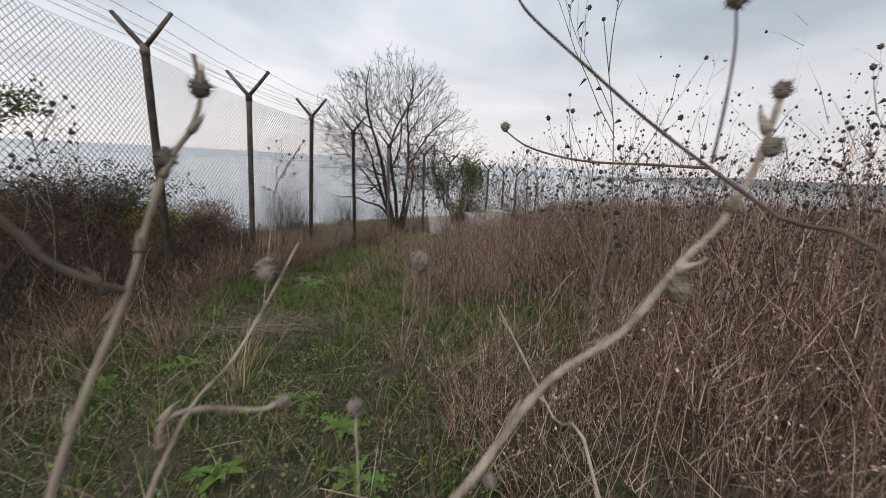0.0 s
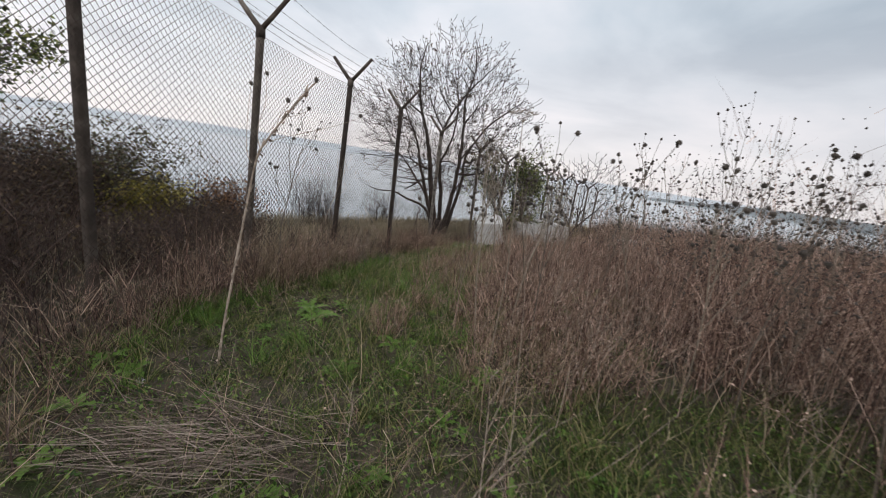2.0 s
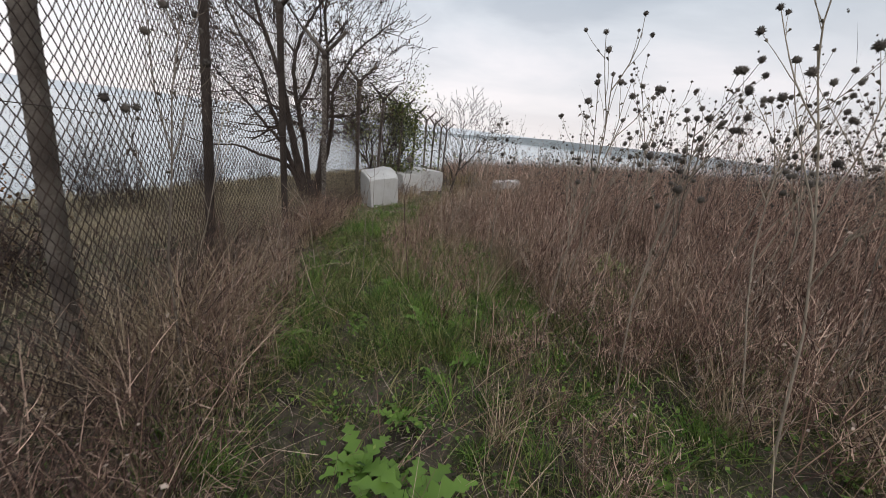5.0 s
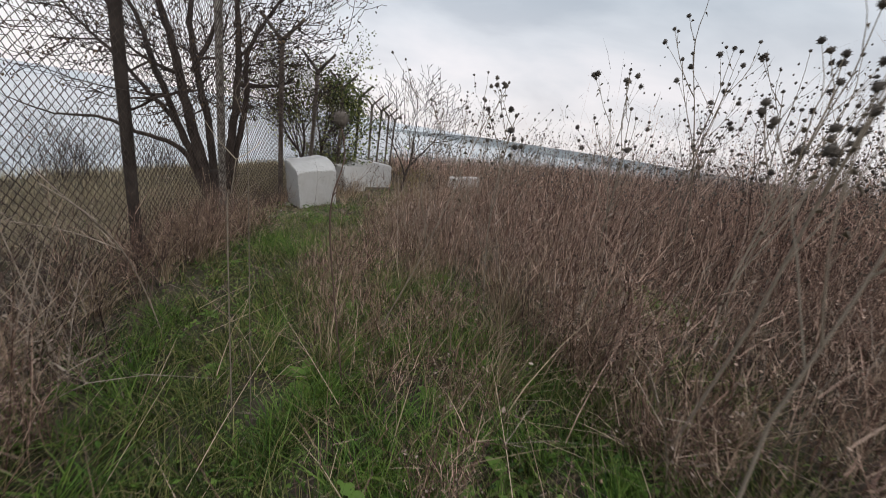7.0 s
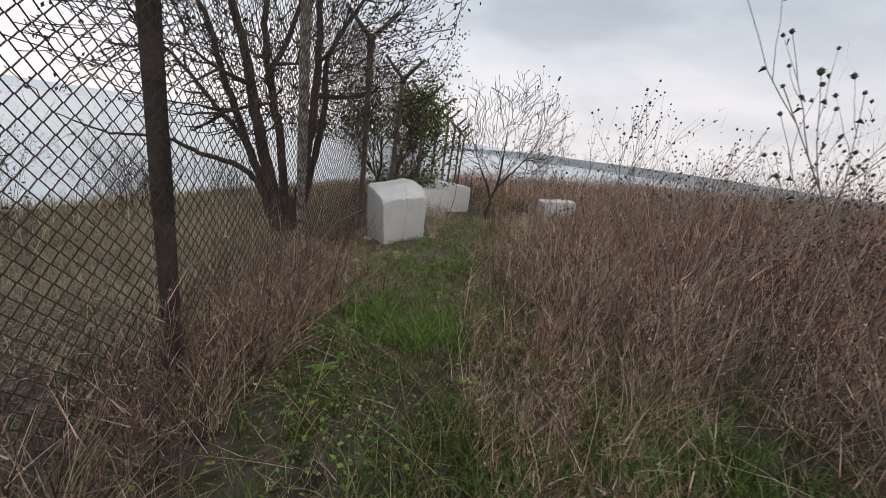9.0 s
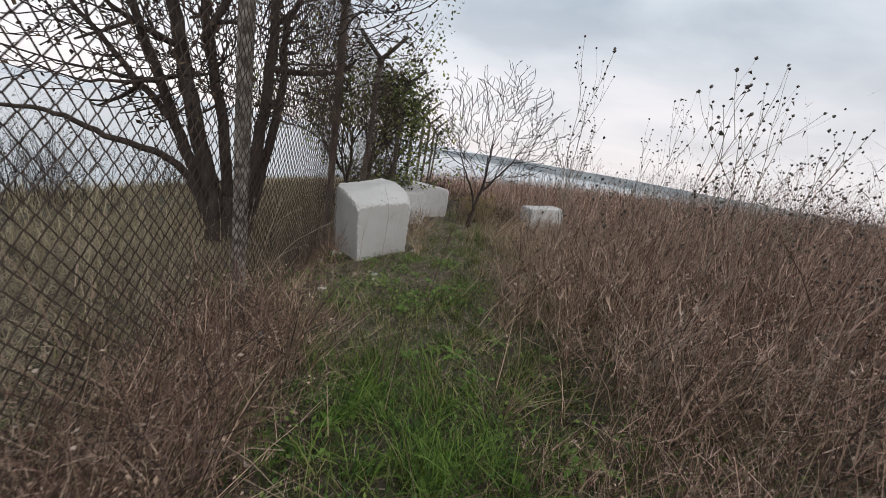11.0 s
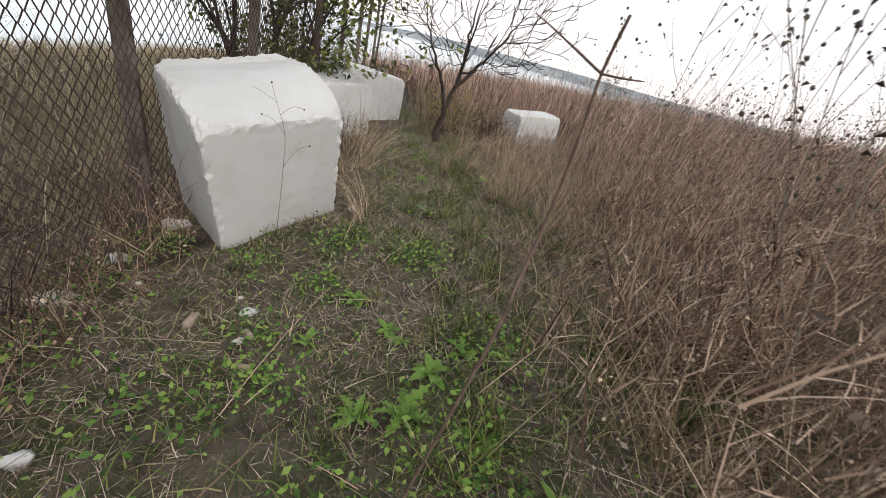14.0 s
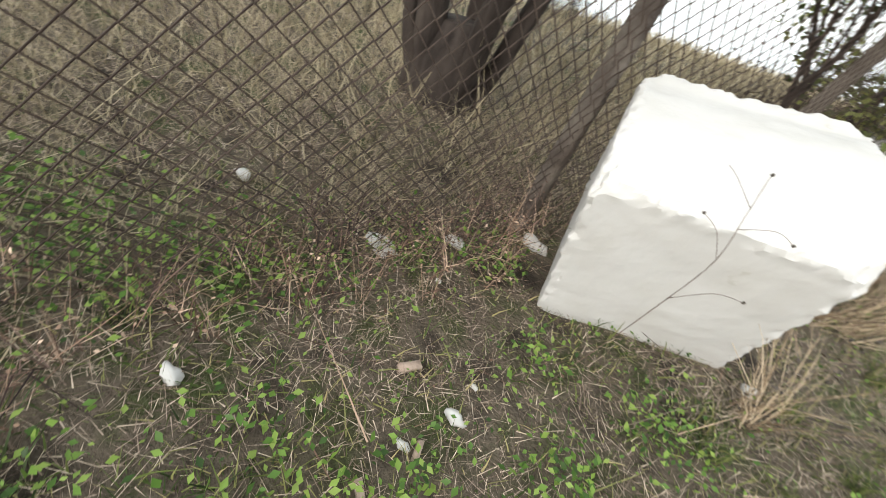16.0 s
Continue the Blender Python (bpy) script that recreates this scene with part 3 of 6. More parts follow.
for k, (x, y, s, fl) in enumerate([(-0.48, 14.1, 0.085, 0.6), (-0.74, 13.78, 0.06, 0.7), (-0.92, 13.5, 0.1, 0.35), (-1.5, 13.3, 0.05, 0.7), (-0.91, 12.7, 0.05, 0.7),
                                   (-0.3, 13.14, 0.045, 0.8), (0.56, 14.1, 0.05, 0.8), (-0.37, 12.98, 0.03, 0.8), (-0.31, 13.27, 0.022, 0.8),
                                   (-2.35, 4.2, 0.05, 0.5), (-0.66, 13.55, 0.02, 0.7), (-1.64, 12.17, 0.07, 0.7), (-1.42, 11.89, 0.045, 0.8)]):
    b = Build()
    z = float(ground_z(x, y))
    s *= 0.72
    lump(b, (x, y, z + s * fl * 0.55), (s, s * 0.6, s * fl), k + 2.0, 0.3)
    me = b.mesh("stone", M_BLOCK)
    tagged(new("stone", me), "small chip of white limestone on the ground", "stone", "limestone chips")
for k, (x, y, l, a) in enumerate([(-0.5, 13.17, 0.04, 0.9), (-0.33, 13.0, 0.026, 1.9), (-0.38, 12.83, 0.03, 2.5)]):
    b = Build()
    z = float(ground_z(x, y))
    d = Vector((math.cos(a), math.sin(a), 0)); n = Vector((-d.y, d.x, 0))
    v = []
    for h, sc in ((0, 1), (0.028, 0.86)):
        for u, w in ((-1, -0.35), (1, -0.3), (0.9, 0.4), (-1.05, 0.32)):
            v.append(Vector((x, y, z + h)) + d * u * l * sc + n * w * l * sc)
    b.add(v, [(0, 1, 5), (0, 5, 4), (1, 2, 6), (1, 6, 5), (2, 3, 7), (2, 7, 6), (3, 0, 4), (3, 4, 7), (4, 5, 6), (4, 6, 7), (0, 2, 1), (0, 3, 2)])
    tagged(new("brick_fragment", b.mesh("brick_fragment", M_BRICK)), "broken pinkish brick fragment on the soil", "brick", "brick fragments")

# ---- trees and bushes ----


def grow(b, tips, start, way, length, radius, depth, rr, spread=0.6, lift=0.25, kids=(3, 5), sides=(7, 5, 4, 3, 3), gnarl=0.25, shrink=0.62):
    """One branch and, from it, its side branches. Ends of the last ones go to tips."""
    steps = 6 if depth > 1 else 4
    pts, rad = [Vector(start)], [radius]
    d = Vector(way).normalized()
    for k in range(steps):
        d = (d + Vector((rr.gauss(0, gnarl), rr.gauss(0, gnarl), rr.gauss(0, gnarl) + lift * 0.3)) * 0.55).normalized()
        pts.append(pts[-1] + d * length / steps)
        rad.append(radius * (1 - 0.72 * (k + 1) / steps))
    tube(b[0] if radius > 0.014 else b[1], pts, rad, sides[min(4 - min(depth, 4), len(sides) - 1)], False)
    if depth == 0:
        tips += [pts[-1], pts[len(pts) // 2]]
        return
    for _ in range(rr.randint(*kids)):
        s = rr.uniform(0.3, 1.0)
        i = min(int(s * steps), steps - 1)
        o = pts[i].lerp(pts[i + 1], s * steps - i)
        nd = (pts[i + 1] - pts[i]).normalized()
        side = Vector((rr.gauss(0, 1), rr.gauss(0, 1), rr.gauss(0, 0.7))).normalized()
        w = (nd + side * spread * rr.uniform(0.7, 1.5) + Vector((0, 0, lift))).normalized()
        grow(b, tips, o, w, length * rr.uniform(shrink - 0.12, shrink + 0.16), max(rad[i] * 0.6, 0.0058), depth - 1, rr, spread, lift, kids, sides, gnarl, shrink)
    tips.append(pts[-1])


def tree(name, x, y, stems, seed, label, depth, leaf=None, leaf_n=0, leaf_size=0.045, spread=0.6, kids=(3, 5), lift=0.2, gnarl=0.25, leaf_scatter=0.08, leaf_label="", droop=0.2, shrink=0.62):
    rr = random.Random(seed)
    z = float(ground_z(x, y))
    t = thing(name, (x, y, z), label, "tree")
    wood, twigs, tips = Build(), Build(), []
    for dx, dy, wx, wy, ln, rad in stems:
        grow((wood, twigs), tips, (x + dx, y + dy, z - 0.1), (wx, wy, 1), ln, rad, depth, rr, spread, lift, kids, gnarl=gnarl, shrink=shrink)
    part("trunk", wood, M_BARK, t, smooth=True)
    if twigs.v:
        part("branchwork", twigs, M_TWIG, t)
    if leaf and tips:
        lb = Build()
        tp = np.array([tuple(q) for q in tips])
        c = tp[RNG.integers(0, len(tp), leaf_n)] + RNG.normal(0, leaf_scatter, (leaf_n, 3))
        leaves(lb, c, RNG.uniform(0.6, 1.3, leaf_n) * leaf_size, droop=droop)
        part("crown", lb, leaf, t, leaf_label)
    return t


def crowned_tree(name, x, y, label, stems, centre, half, heart, rounds, floor, bole=0.0, leaf_n=0, seed=41):
    """A multi-stemmed tree: trained stems, then boughs and twigs that fill a round crown, each grown from the nearest wood."""
    rr = np.random.default_rng(seed)
    z = float(ground_z(x, y))
    t = thing(name, (x, y, z), label, "tree")
    wood, twigs = Build(), Build()
    node, thick, reach = [], [], []
    for pts, r in stems:
        q = np.array(pts)
        u = np.linspace(0, len(q) - 1, 6 * (len(q) - 1) + 1)
        k = np.minimum(u.astype(int), len(q) - 2)
        f = (u - k)[:, None]
        a, c = q[np.maximum(k - 1, 0)], q[np.minimum(k + 2, len(q) - 1)]
        line = 0.5 * (2 * q[k] + (q[k + 1] - a) * f + (2 * a - 5 * q[k] + 4 * q[k + 1] - c) * f ** 2 + (3 * q[k] - a - 3 * q[k + 1] + c) * f ** 3)
        line = line + rr.normal(0, 0.008, line.shape)
        rad = r * (1 - 0.9 * np.linspace(0, 1, len(line)) ** 0.9)
        tube(wood, line, rad, 9, False)
        keep = line[:, 2] > z + 0.35 * (heart[2] - z)
        node.append(line[keep]); thick.append(rad[keep]); reach.append(np.zeros(keep.sum()))
    if bole:
        tube(wood, [(x, y, z - 0.15), (x, y, z + 0.1), (x, y, z + 0.35), (x - 0.02, y, z + 0.5)], [bole * 1.25, bole, bole * 0.83, bole * 0.5], 11)
    node, thick, reach = np.concatenate(node), np.concatenate(thick), np.concatenate(reach)
    centre, half, heart = np.array(centre), np.array(half), np.array(heart)
    ends = []
    for count, low, high, width, piece in rounds:
        d = rr.normal(size=(count, 3)); d /= np.linalg.norm(d, axis=1)[:, None]
        lumpy = 1 + 0.13 * np.sin(d[:, 0] * 7 + 1) * np.sin(d[:, 2] * 8) + 0.08 * np.sin(d[:, 1] * 11 + d[:, 0] * 5)
        goal = centre + d * half * (rr.uniform(low ** 2, high ** 2, count) ** 0.5 * lumpy)[:, None]
        goal = goal[goal[:, 2] > floor[0] + np.where(goal[:, 0] < x, floor[1], floor[2]) * np.abs(goal[:, 0] - x)]
        goal = goal[np.argsort(np.linalg.norm(goal - heart, axis=1))]
        for g in goal:
            away = np.linalg.norm(node - g, axis=1)
            inner = np.linalg.norm(node - heart, axis=1)
            outward = np.sum((g - node) * (node - heart), axis=1) / (away * inner + 1e-6)
            cost = away * (1 + 1.3 * (1 - outward)) + 1.2 * np.maximum(0, inner - np.linalg.norm(g - heart) + 0.5 * away) + 0.06 * reach
            i = int(np.argmin(cost))
            ln = away[i]
            if ln < 0.05:
                continue
            o = node[i]
            n = max(3, int(ln / piece))
            u = np.linspace(0, 1, n + 1)[:, None]
            rise = np.array((0, 0, -1.0)) * ln * 0.12 + 0.12 * (g - heart) * ln / max(0.4, np.linalg.norm(g - heart))
            line = o + (g - o) * u + rise * (u - u * u) * 2 + np.cumsum(rr.normal(0, 0.007, (n + 1, 3)), axis=0) * (u * 1.2)
            r0 = min(thick[i] * 0.8, width * (0.6 + 0.5 * ln))
            rad = np.linspace(r0, max(0.0062, r0 * 0.4), n + 1)
            tube(wood if r0 > 0.012 else twigs, line, rad, 5 if r0 > 0.012 else 3, False)
            node = np.concatenate([node, line[1:]]); thick = np.concatenate([thick, rad[1:]])
            reach = np.concatenate([reach, reach[i] + ln * u[1:, 0]])
            ends.append(line[-1]); ends.append(line[len(line) // 2])
    part("trunk", wood, M_BARK, t, smooth=True)
    part("branchwork", twigs, M_TWIG, t)
    if leaf_n:
        lb = Build()
        tp = np.array(ends)
        clump = tp[rr.random(len(tp)) < 0.3]
        n = leaf_n
        c = clump[rr.integers(0, len(clump), n)] + rr.normal(0, 0.05, (n, 3))
        leaves(lb, c, rr.uniform(0.6, 1.3, n) * 0.055, droop=0.9)
        part("crown", lb, M_DRYLEAF, t, "sparse withered brown leaves")
    return t


BARE_STEMS = [([(-1.7, 14.75, -1.12), (-1.78, 14.75, -0.6), (-1.95, 14.75, 0.15), (-2.1, 14.75, 0.85), (-2.24, 14.78, 1.6), (-2.45, 14.8, 2.3), (-2.75, 14.85, 3.2), (-2.85, 14.9, 4.1), (-2.75, 14.95, 4.8)], 0.115),
              ([(-1.74, 14.85, -1.12), (-1.88, 14.88, -0.5), (-2.2, 14.95, 0.3), (-2.5, 15.0, 1.15), (-2.72, 15.05, 1.9), (-3.2, 15.15, 2.8), (-3.5, 15.2, 3.5)], 0.085),
              ([(-2.2, 14.95, 0.3), (-2.6, 15.1, 0.75), (-3.05, 15.2, 1.25), (-3.6, 15.3, 1.8), (-4.0, 15.35, 2.5)], 0.045),
              ([(-1.78, 14.7, -1.1), (-1.94, 14.7, -0.45), (-2.2, 14.68, -0.07), (-2.75, 14.66, 0.1), (-3.2, 14.64, 0.26), (-3.7, 14.6, 0.24), (-4.2, 14.6, 0.38)], 0.06),
              ([(-1.55, 14.82, -1.12), (-1.45, 14.8, -0.4), (-1.34, 14.78, 0.45), (-1.27, 14.78, 1.4), (-1.28, 14.8, 2.3), (-1.35, 14.85, 3.3), (-1.2, 14.9, 4.2), (-1.3, 14.9, 5.0)], 0.09),
              ([(-1.5, 14.95, -1.12), (-1.3, 15.0, -0.2), (-1.12, 15.05, 0.95), (-1.1, 15.1, 1.7), (-0.6, 15.15, 2.6), (0.0, 15.2, 3.2), (0.5, 15.2, 3.6)], 0.07),
              ([(-1.6, 15.0, -1.12), (-1.75, 15.1, 0.4), (-1.95, 15.2, 1.5), (-1.95, 15.3, 2.4), (-1.5, 15.4, 3.4), (-0.9, 15.5, 4.2), (-0.5, 15.5, 4.7)], 0.075),
              ([(-1.95, 14.75, 1.2), (-1.6, 14.5, 2.0), (-1.5, 14.2, 3.0), (-1.7, 14.0, 3.9)], 0.045)]
crowned_tree("bare_tree", -1.65, 14.86, "multi-stemmed autumn tree, nearly bare with few withered leaves", BARE_STEMS, (-1.95, 14.95, 2.6), (2.7, 2.2, 2.6), (-1.75, 14.9, 0.9),
             ((150, 0.5, 0.95, 0.042, 0.1), (700, 0.45, 1.0, 0.024, 0.08), (3400, 0.4, 1.06, 0.016, 0.07)), (0.2, 0.12, 0.45), 0.24, 7000)
SHRUB_STEMS = [([(2.95, 16.6, -1.08), (2.93, 16.6, -0.75), (3.0, 16.6, -0.4), (3.1, 16.6, 0.0), (3.12, 16.62, 0.5), (3.15, 16.65, 1.1)], 0.06),
               ([(2.97, 16.6, -0.5), (2.8, 16.6, -0.1), (2.55, 16.62, 0.3), (2.3, 16.65, 0.8)], 0.034),
               ([(3.05, 16.6, -0.2), (3.35, 16.55, 0.15), (3.7, 16.5, 0.6), (3.95, 16.5, 1.0)], 0.034),
               ([(3.08, 16.6, -0.1), (3.0, 16.4, 0.4), (2.9, 16.2, 1.0)], 0.026)]
crowned_tree("bare_shrub_tree", 2.95, 16.6, "small leafless shrub tree with fine upright twigs", SHRUB_STEMS, (3.15, 16.6, 1.05), (1.35, 1.2, 1.2), (3.05, 16.6, -0.2),
             ((50, 0.55, 0.95, 0.02, 0.1), (200, 0.6, 1.05, 0.011, 0.09), (620, 0.6, 1.15, 0.0075, 0.08)), (0.0, 0.3, 0.3), 0.0, 0, 17)
tree("leafy_tree", 0.7, 17.1, [(0, 0, -0.04, 0.02, 2.0, 0.07), (0.2, 0.1, 0.04, 0.15, 1.7, 0.05), (-0.2, 0.0, -0.16, 0.0, 1.9, 0.05), (0.0, 0.1, -0.35, 0.2, 1.9, 0.04), (0.25, 0.0, 0.3, 0.0, 1.7, 0.04)],
     8, "small tree with olive and yellow-green leaves and climbers behind the fence", 3, M_IVY, 8000, 0.07, spread=0.36, kids=(4, 5), lift=0.12, leaf_scatter=0.13, leaf_label="olive green leaves", droop=0.7)
tree("leafy_tree", -13.9, 10.3, [(0, 0, -0.05, 0.0, 4.6, 0.16), (0.2, 0.1, 0.12, 0.05, 4.3, 0.11), (-0.3, 0.0, -0.2, 0.1, 4.4, 0.11)],
     21, "dense green tree beyond the fence", 3, M_IVY, 13000, 0.13, spread=0.5, kids=(4, 5), lift=0.12, shrink=0.45, leaf_scatter=0.22, leaf_label="dull green leaves")


def bush(name, x, y, r, h, canes, n_leaf, mat, leaf_size, seed, label, cane_mat=None, base=None):
    """Arching canes in a mound, with leaves along them."""
    rr = np.random.default_rng(seed)
    z = float(ground_z(x, y))
    t = thing(name, (x, y, z), label, "bush")
    rx, ry = x + rr.normal(0, r * 0.4, canes), y + rr.normal(0, r * 0.4, canes)
    root = np.stack([rx, ry, ground_z(rx, ry) - 0.02], -1)
    az = rr.uniform(0, 2 * np.pi, canes)
    ln = h * rr.uniform(0.55, 1.25, canes)
    lean = rr.uniform(0.0, 0.55, canes)
    cv = rr.uniform(0.0, 0.55, canes)
    b = Build()
    blades(b, root, az, lean, ln, rr.uniform(0.005, 0.011, canes), cv, rr.uniform(0, 6.3, canes), segs=4)
    # side twigs
    k = canes * 5
    i = rr.integers(0, canes, k)
    s = rr.uniform(0.25, 1, k)
    hv = np.stack([np.cos(az[i]), np.sin(az[i]), np.zeros(k)], -1)
    o = root[i] + ln[i][:, None] * (hv * (np.sin(lean[i]) * s + cv[i] * s * s)[:, None] + np.array([0, 0, 1.0]) * (np.cos(lean[i]) * s - 0.55 * cv[i] * s * s)[:, None])
    blades(b, o, rr.uniform(0, 6.3, k), rr.uniform(0.3, 1.3, k), rr.uniform(0.12, 0.4, k) * h * 0.6, rr.uniform(0.003, 0.006, k), rr.uniform(0, 0.4, k), rr.uniform(0, 6.3, k))
    part("canework", b, cane_mat or M_BRAMBLE, t)
    if n_leaf:
        lb = Build()
        j = rr.integers(0, k, n_leaf)
        leaves(lb, o[j] + rr.normal(0, 0.07, (n_leaf, 3)), rr.uniform(0.6, 1.3, n_leaf) * leaf_size, droop=0.2)
        part("foliage", lb, mat, t)
    return t


BR = "tangled dry bramble thicket beyond the fence"
for k, (x, y, r, h) in enumerate([(-4.5, 3.4, 0.8, 1.25), (-5.6, 4.4, 1.0, 1.35), (-4.6, 5.0, 0.7, 0.95), (-4.3, 6.4, 0.6, 0.8), (-5.5, 6.2, 0.9, 1.05), (-6.6, 5.6, 1.0, 1.5),
                                  (-7.6, 7.4, 0.8, 1.6), (-5.3, 7.9, 0.8, 0.75), (-4.2, 2.4, 0.7, 1.3), (-5.6, 2.8, 0.9, 1.7), (-6.0, 9.6, 0.7, 0.8), (-4.6, 8.6, 0.6, 0.8), (-8.2, 6.2, 1.2, 1.6), (-8.6, 8.3, 1.0, 1.85), (-9.6, 8.6, 1.2, 1.9), (-7.5, 8.3, 0.8, 1.6), (-8.2, 8.9, 0.9, 2.0)]):
    bush("bramble_bush", x, y, r, h, 300, 700 if x > -6 else 5200, M_DRYLEAF, 0.05, 100 + k, BR)
bush("autumn_bush", -6.8, 9.15, 0.45, 1.15, 200, 6500, M_YELLOW, 0.07, 150, "yellow-green autumn bush beyond the fence")
bush("climber_bush", 1.0, 17.2, 0.3, 2.2, 90, 3000, M_IVY, 0.075, 153, "yellow-green climbers hanging on the fence")
bush("autumn_bush", -7.6, 9.1, 0.75, 2.0, 260, 8000, M_OLIVE, 0.065, 151, "dark green bush beyond the fence")
bush("autumn_bush", -6.9, 11.9, 0.95, 1.2, 150, 3400, M_RUST, 0.06, 152, "rust-coloured autumn bush beyond the fence")
for k, (x, y, r, h) in enumerate([(-5.0, 13.5, 0.8, 1.5), (-4.2, 17.5, 0.9, 1.8), (-6.2, 16.0, 0.9, 2.4), (-3.0, 20.5, 0.9, 1.6), (1.0, 18.9, 0.7, 1.1), (0.4, 17.6, 0.5, 0.9), (2.2, 20.4, 0.8, 1.5), (3.6, 22.6, 0.9, 1.6), (-9.5, 15.0, 1.2, 2.2), (-8.0, 19.0, 1.2, 2.4), (-5.5, 22.0, 1.2, 2.2), (-7.5, 12.5, 1.0, 1.6), (-10.5, 12.0, 1.2, 2.4)]):
    bush("grey_bush", x, y, r, h, 160, 500, M_DRYLEAF, 0.04, 200 + k, "leafless grey-brown bush behind the fence", M_TWIG)
for k, (x, y, r, h) in enumerate([(3.9, 16.6, 0.4, 0.6), (3.6, 17.2, 0.5, 0.7), (3.9, 20.2, 0.7, 1.2), (5.0, 20.6, 0.9, 1.0), (4.3, 18.6, 0.6, 0.7)]):
    bush("low_bush", x, y, r, h, 110, 700, M_YELLOW if k in (1, 4) else M_DRYLEAF, 0.035, 300 + k, "low straggling bush with a few yellowing leaves", M_TWIG)
bush("bleached_bush", -2.35, 8.5, 0.25, 0.75, 45, 0, M_DRYLEAF, 0.03, 400, "bleached leafless weed clump by the fence", M_PALESTEM)
bush("bleached_bush", -2.75, 7.4, 0.25, 0.65, 40, 0, M_DRYLEAF, 0.03, 401, "bleached leafless weed clump by the fence", M_PALESTEM)
bush("bleached_bush", 0.25, 7.6, 0.2, 0.8, 34, 0, M_DRYLEAF, 0.03, 402, "bleached branching weed clump beside the path", M_PALESTEM)
bush("bleached_bush", 0.55, 10.6, 0.22, 0.9, 40, 0, M_DRYLEAF, 0.03, 403, "bleached branching weed clump beside the path", M_PALESTEM)
bush("bleached_bush", 0.75, 5.6, 0.22, 0.7, 36, 0, M_DRYLEAF, 0.03, 404, "bleached branching weed clump beside the path", M_PALESTEM)

# ---- thistles ----


def head_mesh(name, r, spikes, mat, tall=0.9, spike=0.6):
    b = Build()
    bm = bmesh.new()
    bmesh.ops.create_icosphere(bm, subdivisions=1, radius=r)
    v = np.array([q.co for q in bm.verts]); v[:, 2] *= tall
    b.add(v, [[q.index for q in t.verts] for t in bm.faces])
    bm.free()
    rr = np.random.default_rng(int(r * 1e5) + spikes)
    for _ in range(spikes):
        d = rr.normal(size=3); d[2] = d[2] * 0.9 + 0.25; d /= np.linalg.norm(d)
        s = np.cross(d, [0.3, 0.5, 0.8]); s /= np.linalg.norm(s); t = np.cross(d, s)
        o = d * r * 0.9; o[2] *= tall
        w = r * 0.16
        b.add([o + s * w, o - 0.5 * s * w + 0.87 * t * w, o - 0.5 * s * w - 0.87 * t * w, d * r * (1 + spike * rr.uniform(0.6, 1.2))], [(0, 1, 3), (1, 2, 3), (2, 0, 3)])
    return b.mesh(name, mat)


HEADS = [head_mesh("flower_head", 0.0145, 40, M_HEAD, 1.05, 0.5), head_mesh("flower_head", 0.011, 30, M_HEAD, 1.15, 0.5), head_mesh("flower_head", 0.0165, 54, M_HEAD, 0.95, 0.5)]
BUDS = [head_mesh("flower_head", 0.0085, 14, M_HEAD, 1.2, 0.5), head_mesh("flower_head", 0.0065, 10, M_HEAD, 1.1, 0.5)]


def thistle(seed, height, label, head_pool, branches=6, rad=0.006, open_=0.55, heads_per=2, stem_mat=None):
    """A dead thistle at the origin: one stem, rising branches, a spiny head on every end."""
    rr = random.Random(seed)
    t = thing("thistle_plant", (0, 0, 0), label, "dry plant", "dead thistles in the field")
    b, ends = Build(), []

    def limb(o, d, ln, r, depth):
        pts, q, w = [Vector(o)], Vector(o), Vector(d).normalized()
        for _ in range(5):
            w = (w + Vector((rr.gauss(0, 0.09), rr.gauss(0, 0.09), 0.07 if depth else 0.0))).normalized()
            q = q + w * ln / 5
            pts.append(q.copy())
        tube(b, pts, np.linspace(r, r * 0.45, 6), 4 if depth else 5, False)
        ends.append((pts[-1], w))
        if depth < 2:
            n = branches if depth == 0 else rr.randint(1, heads_per)
            for k in range(n):
                s = (0.42 + 0.55 * (k + rr.random()) / n) if depth == 0 else rr.uniform(0.3, 0.8)
                i = min(int(s * 5), 4)
                o2 = pts[i].lerp(pts[i + 1], s * 5 - i)
                a = rr.uniform(0, 6.283)
                d2 = (pts[i + 1] - pts[i]).normalized() + Vector((math.cos(a), math.sin(a), 0)) * open_ * rr.uniform(0.6, 1.3)
                limb(o2, d2, ln * (0.42 if depth == 0 else 0.5) * rr.uniform(0.6, 1.2) * (1.15 - 0.5 * s), r * 0.55, depth + 1)
        # small withered leaves clinging to the stem
        for _ in range(3 if depth == 0 else 1):
            i = rr.randint(1, 4)
            a = rr.uniform(0, 6.283)
            e = pts[i] + Vector((math.cos(a) * 0.028, math.sin(a) * 0.028, rr.uniform(-0.04, 0.02)))
            m = pts[i].lerp(e, 0.5) + Vector((0, 0, 0.015))
            s = Vector((-math.sin(a), math.cos(a), 0)) * 0.0035
            b.add([pts[i], m + s, e, m - s], [(0, 1, 2), (0, 2, 3)])

    limb((0, 0, -0.05), (rr.gauss(0, 0.06), rr.gauss(0, 0.06), 1), height, rad, 0)
    part("stem", b.mesh("stem", stem_mat or M_THISTLE), None, t)
    for q, w in ends:
        h = new("flower_head", rr.choice(head_pool))
        h.parent = t
        h.matrix_basis = Matrix.Translation(q + w * 0.008) @ w.to_track_quat("Z", "Y").to_matrix().to_4x4() @ Matrix.Diagonal((*[rr.uniform(0.75, 1.25)] * 3, 1))
    return t


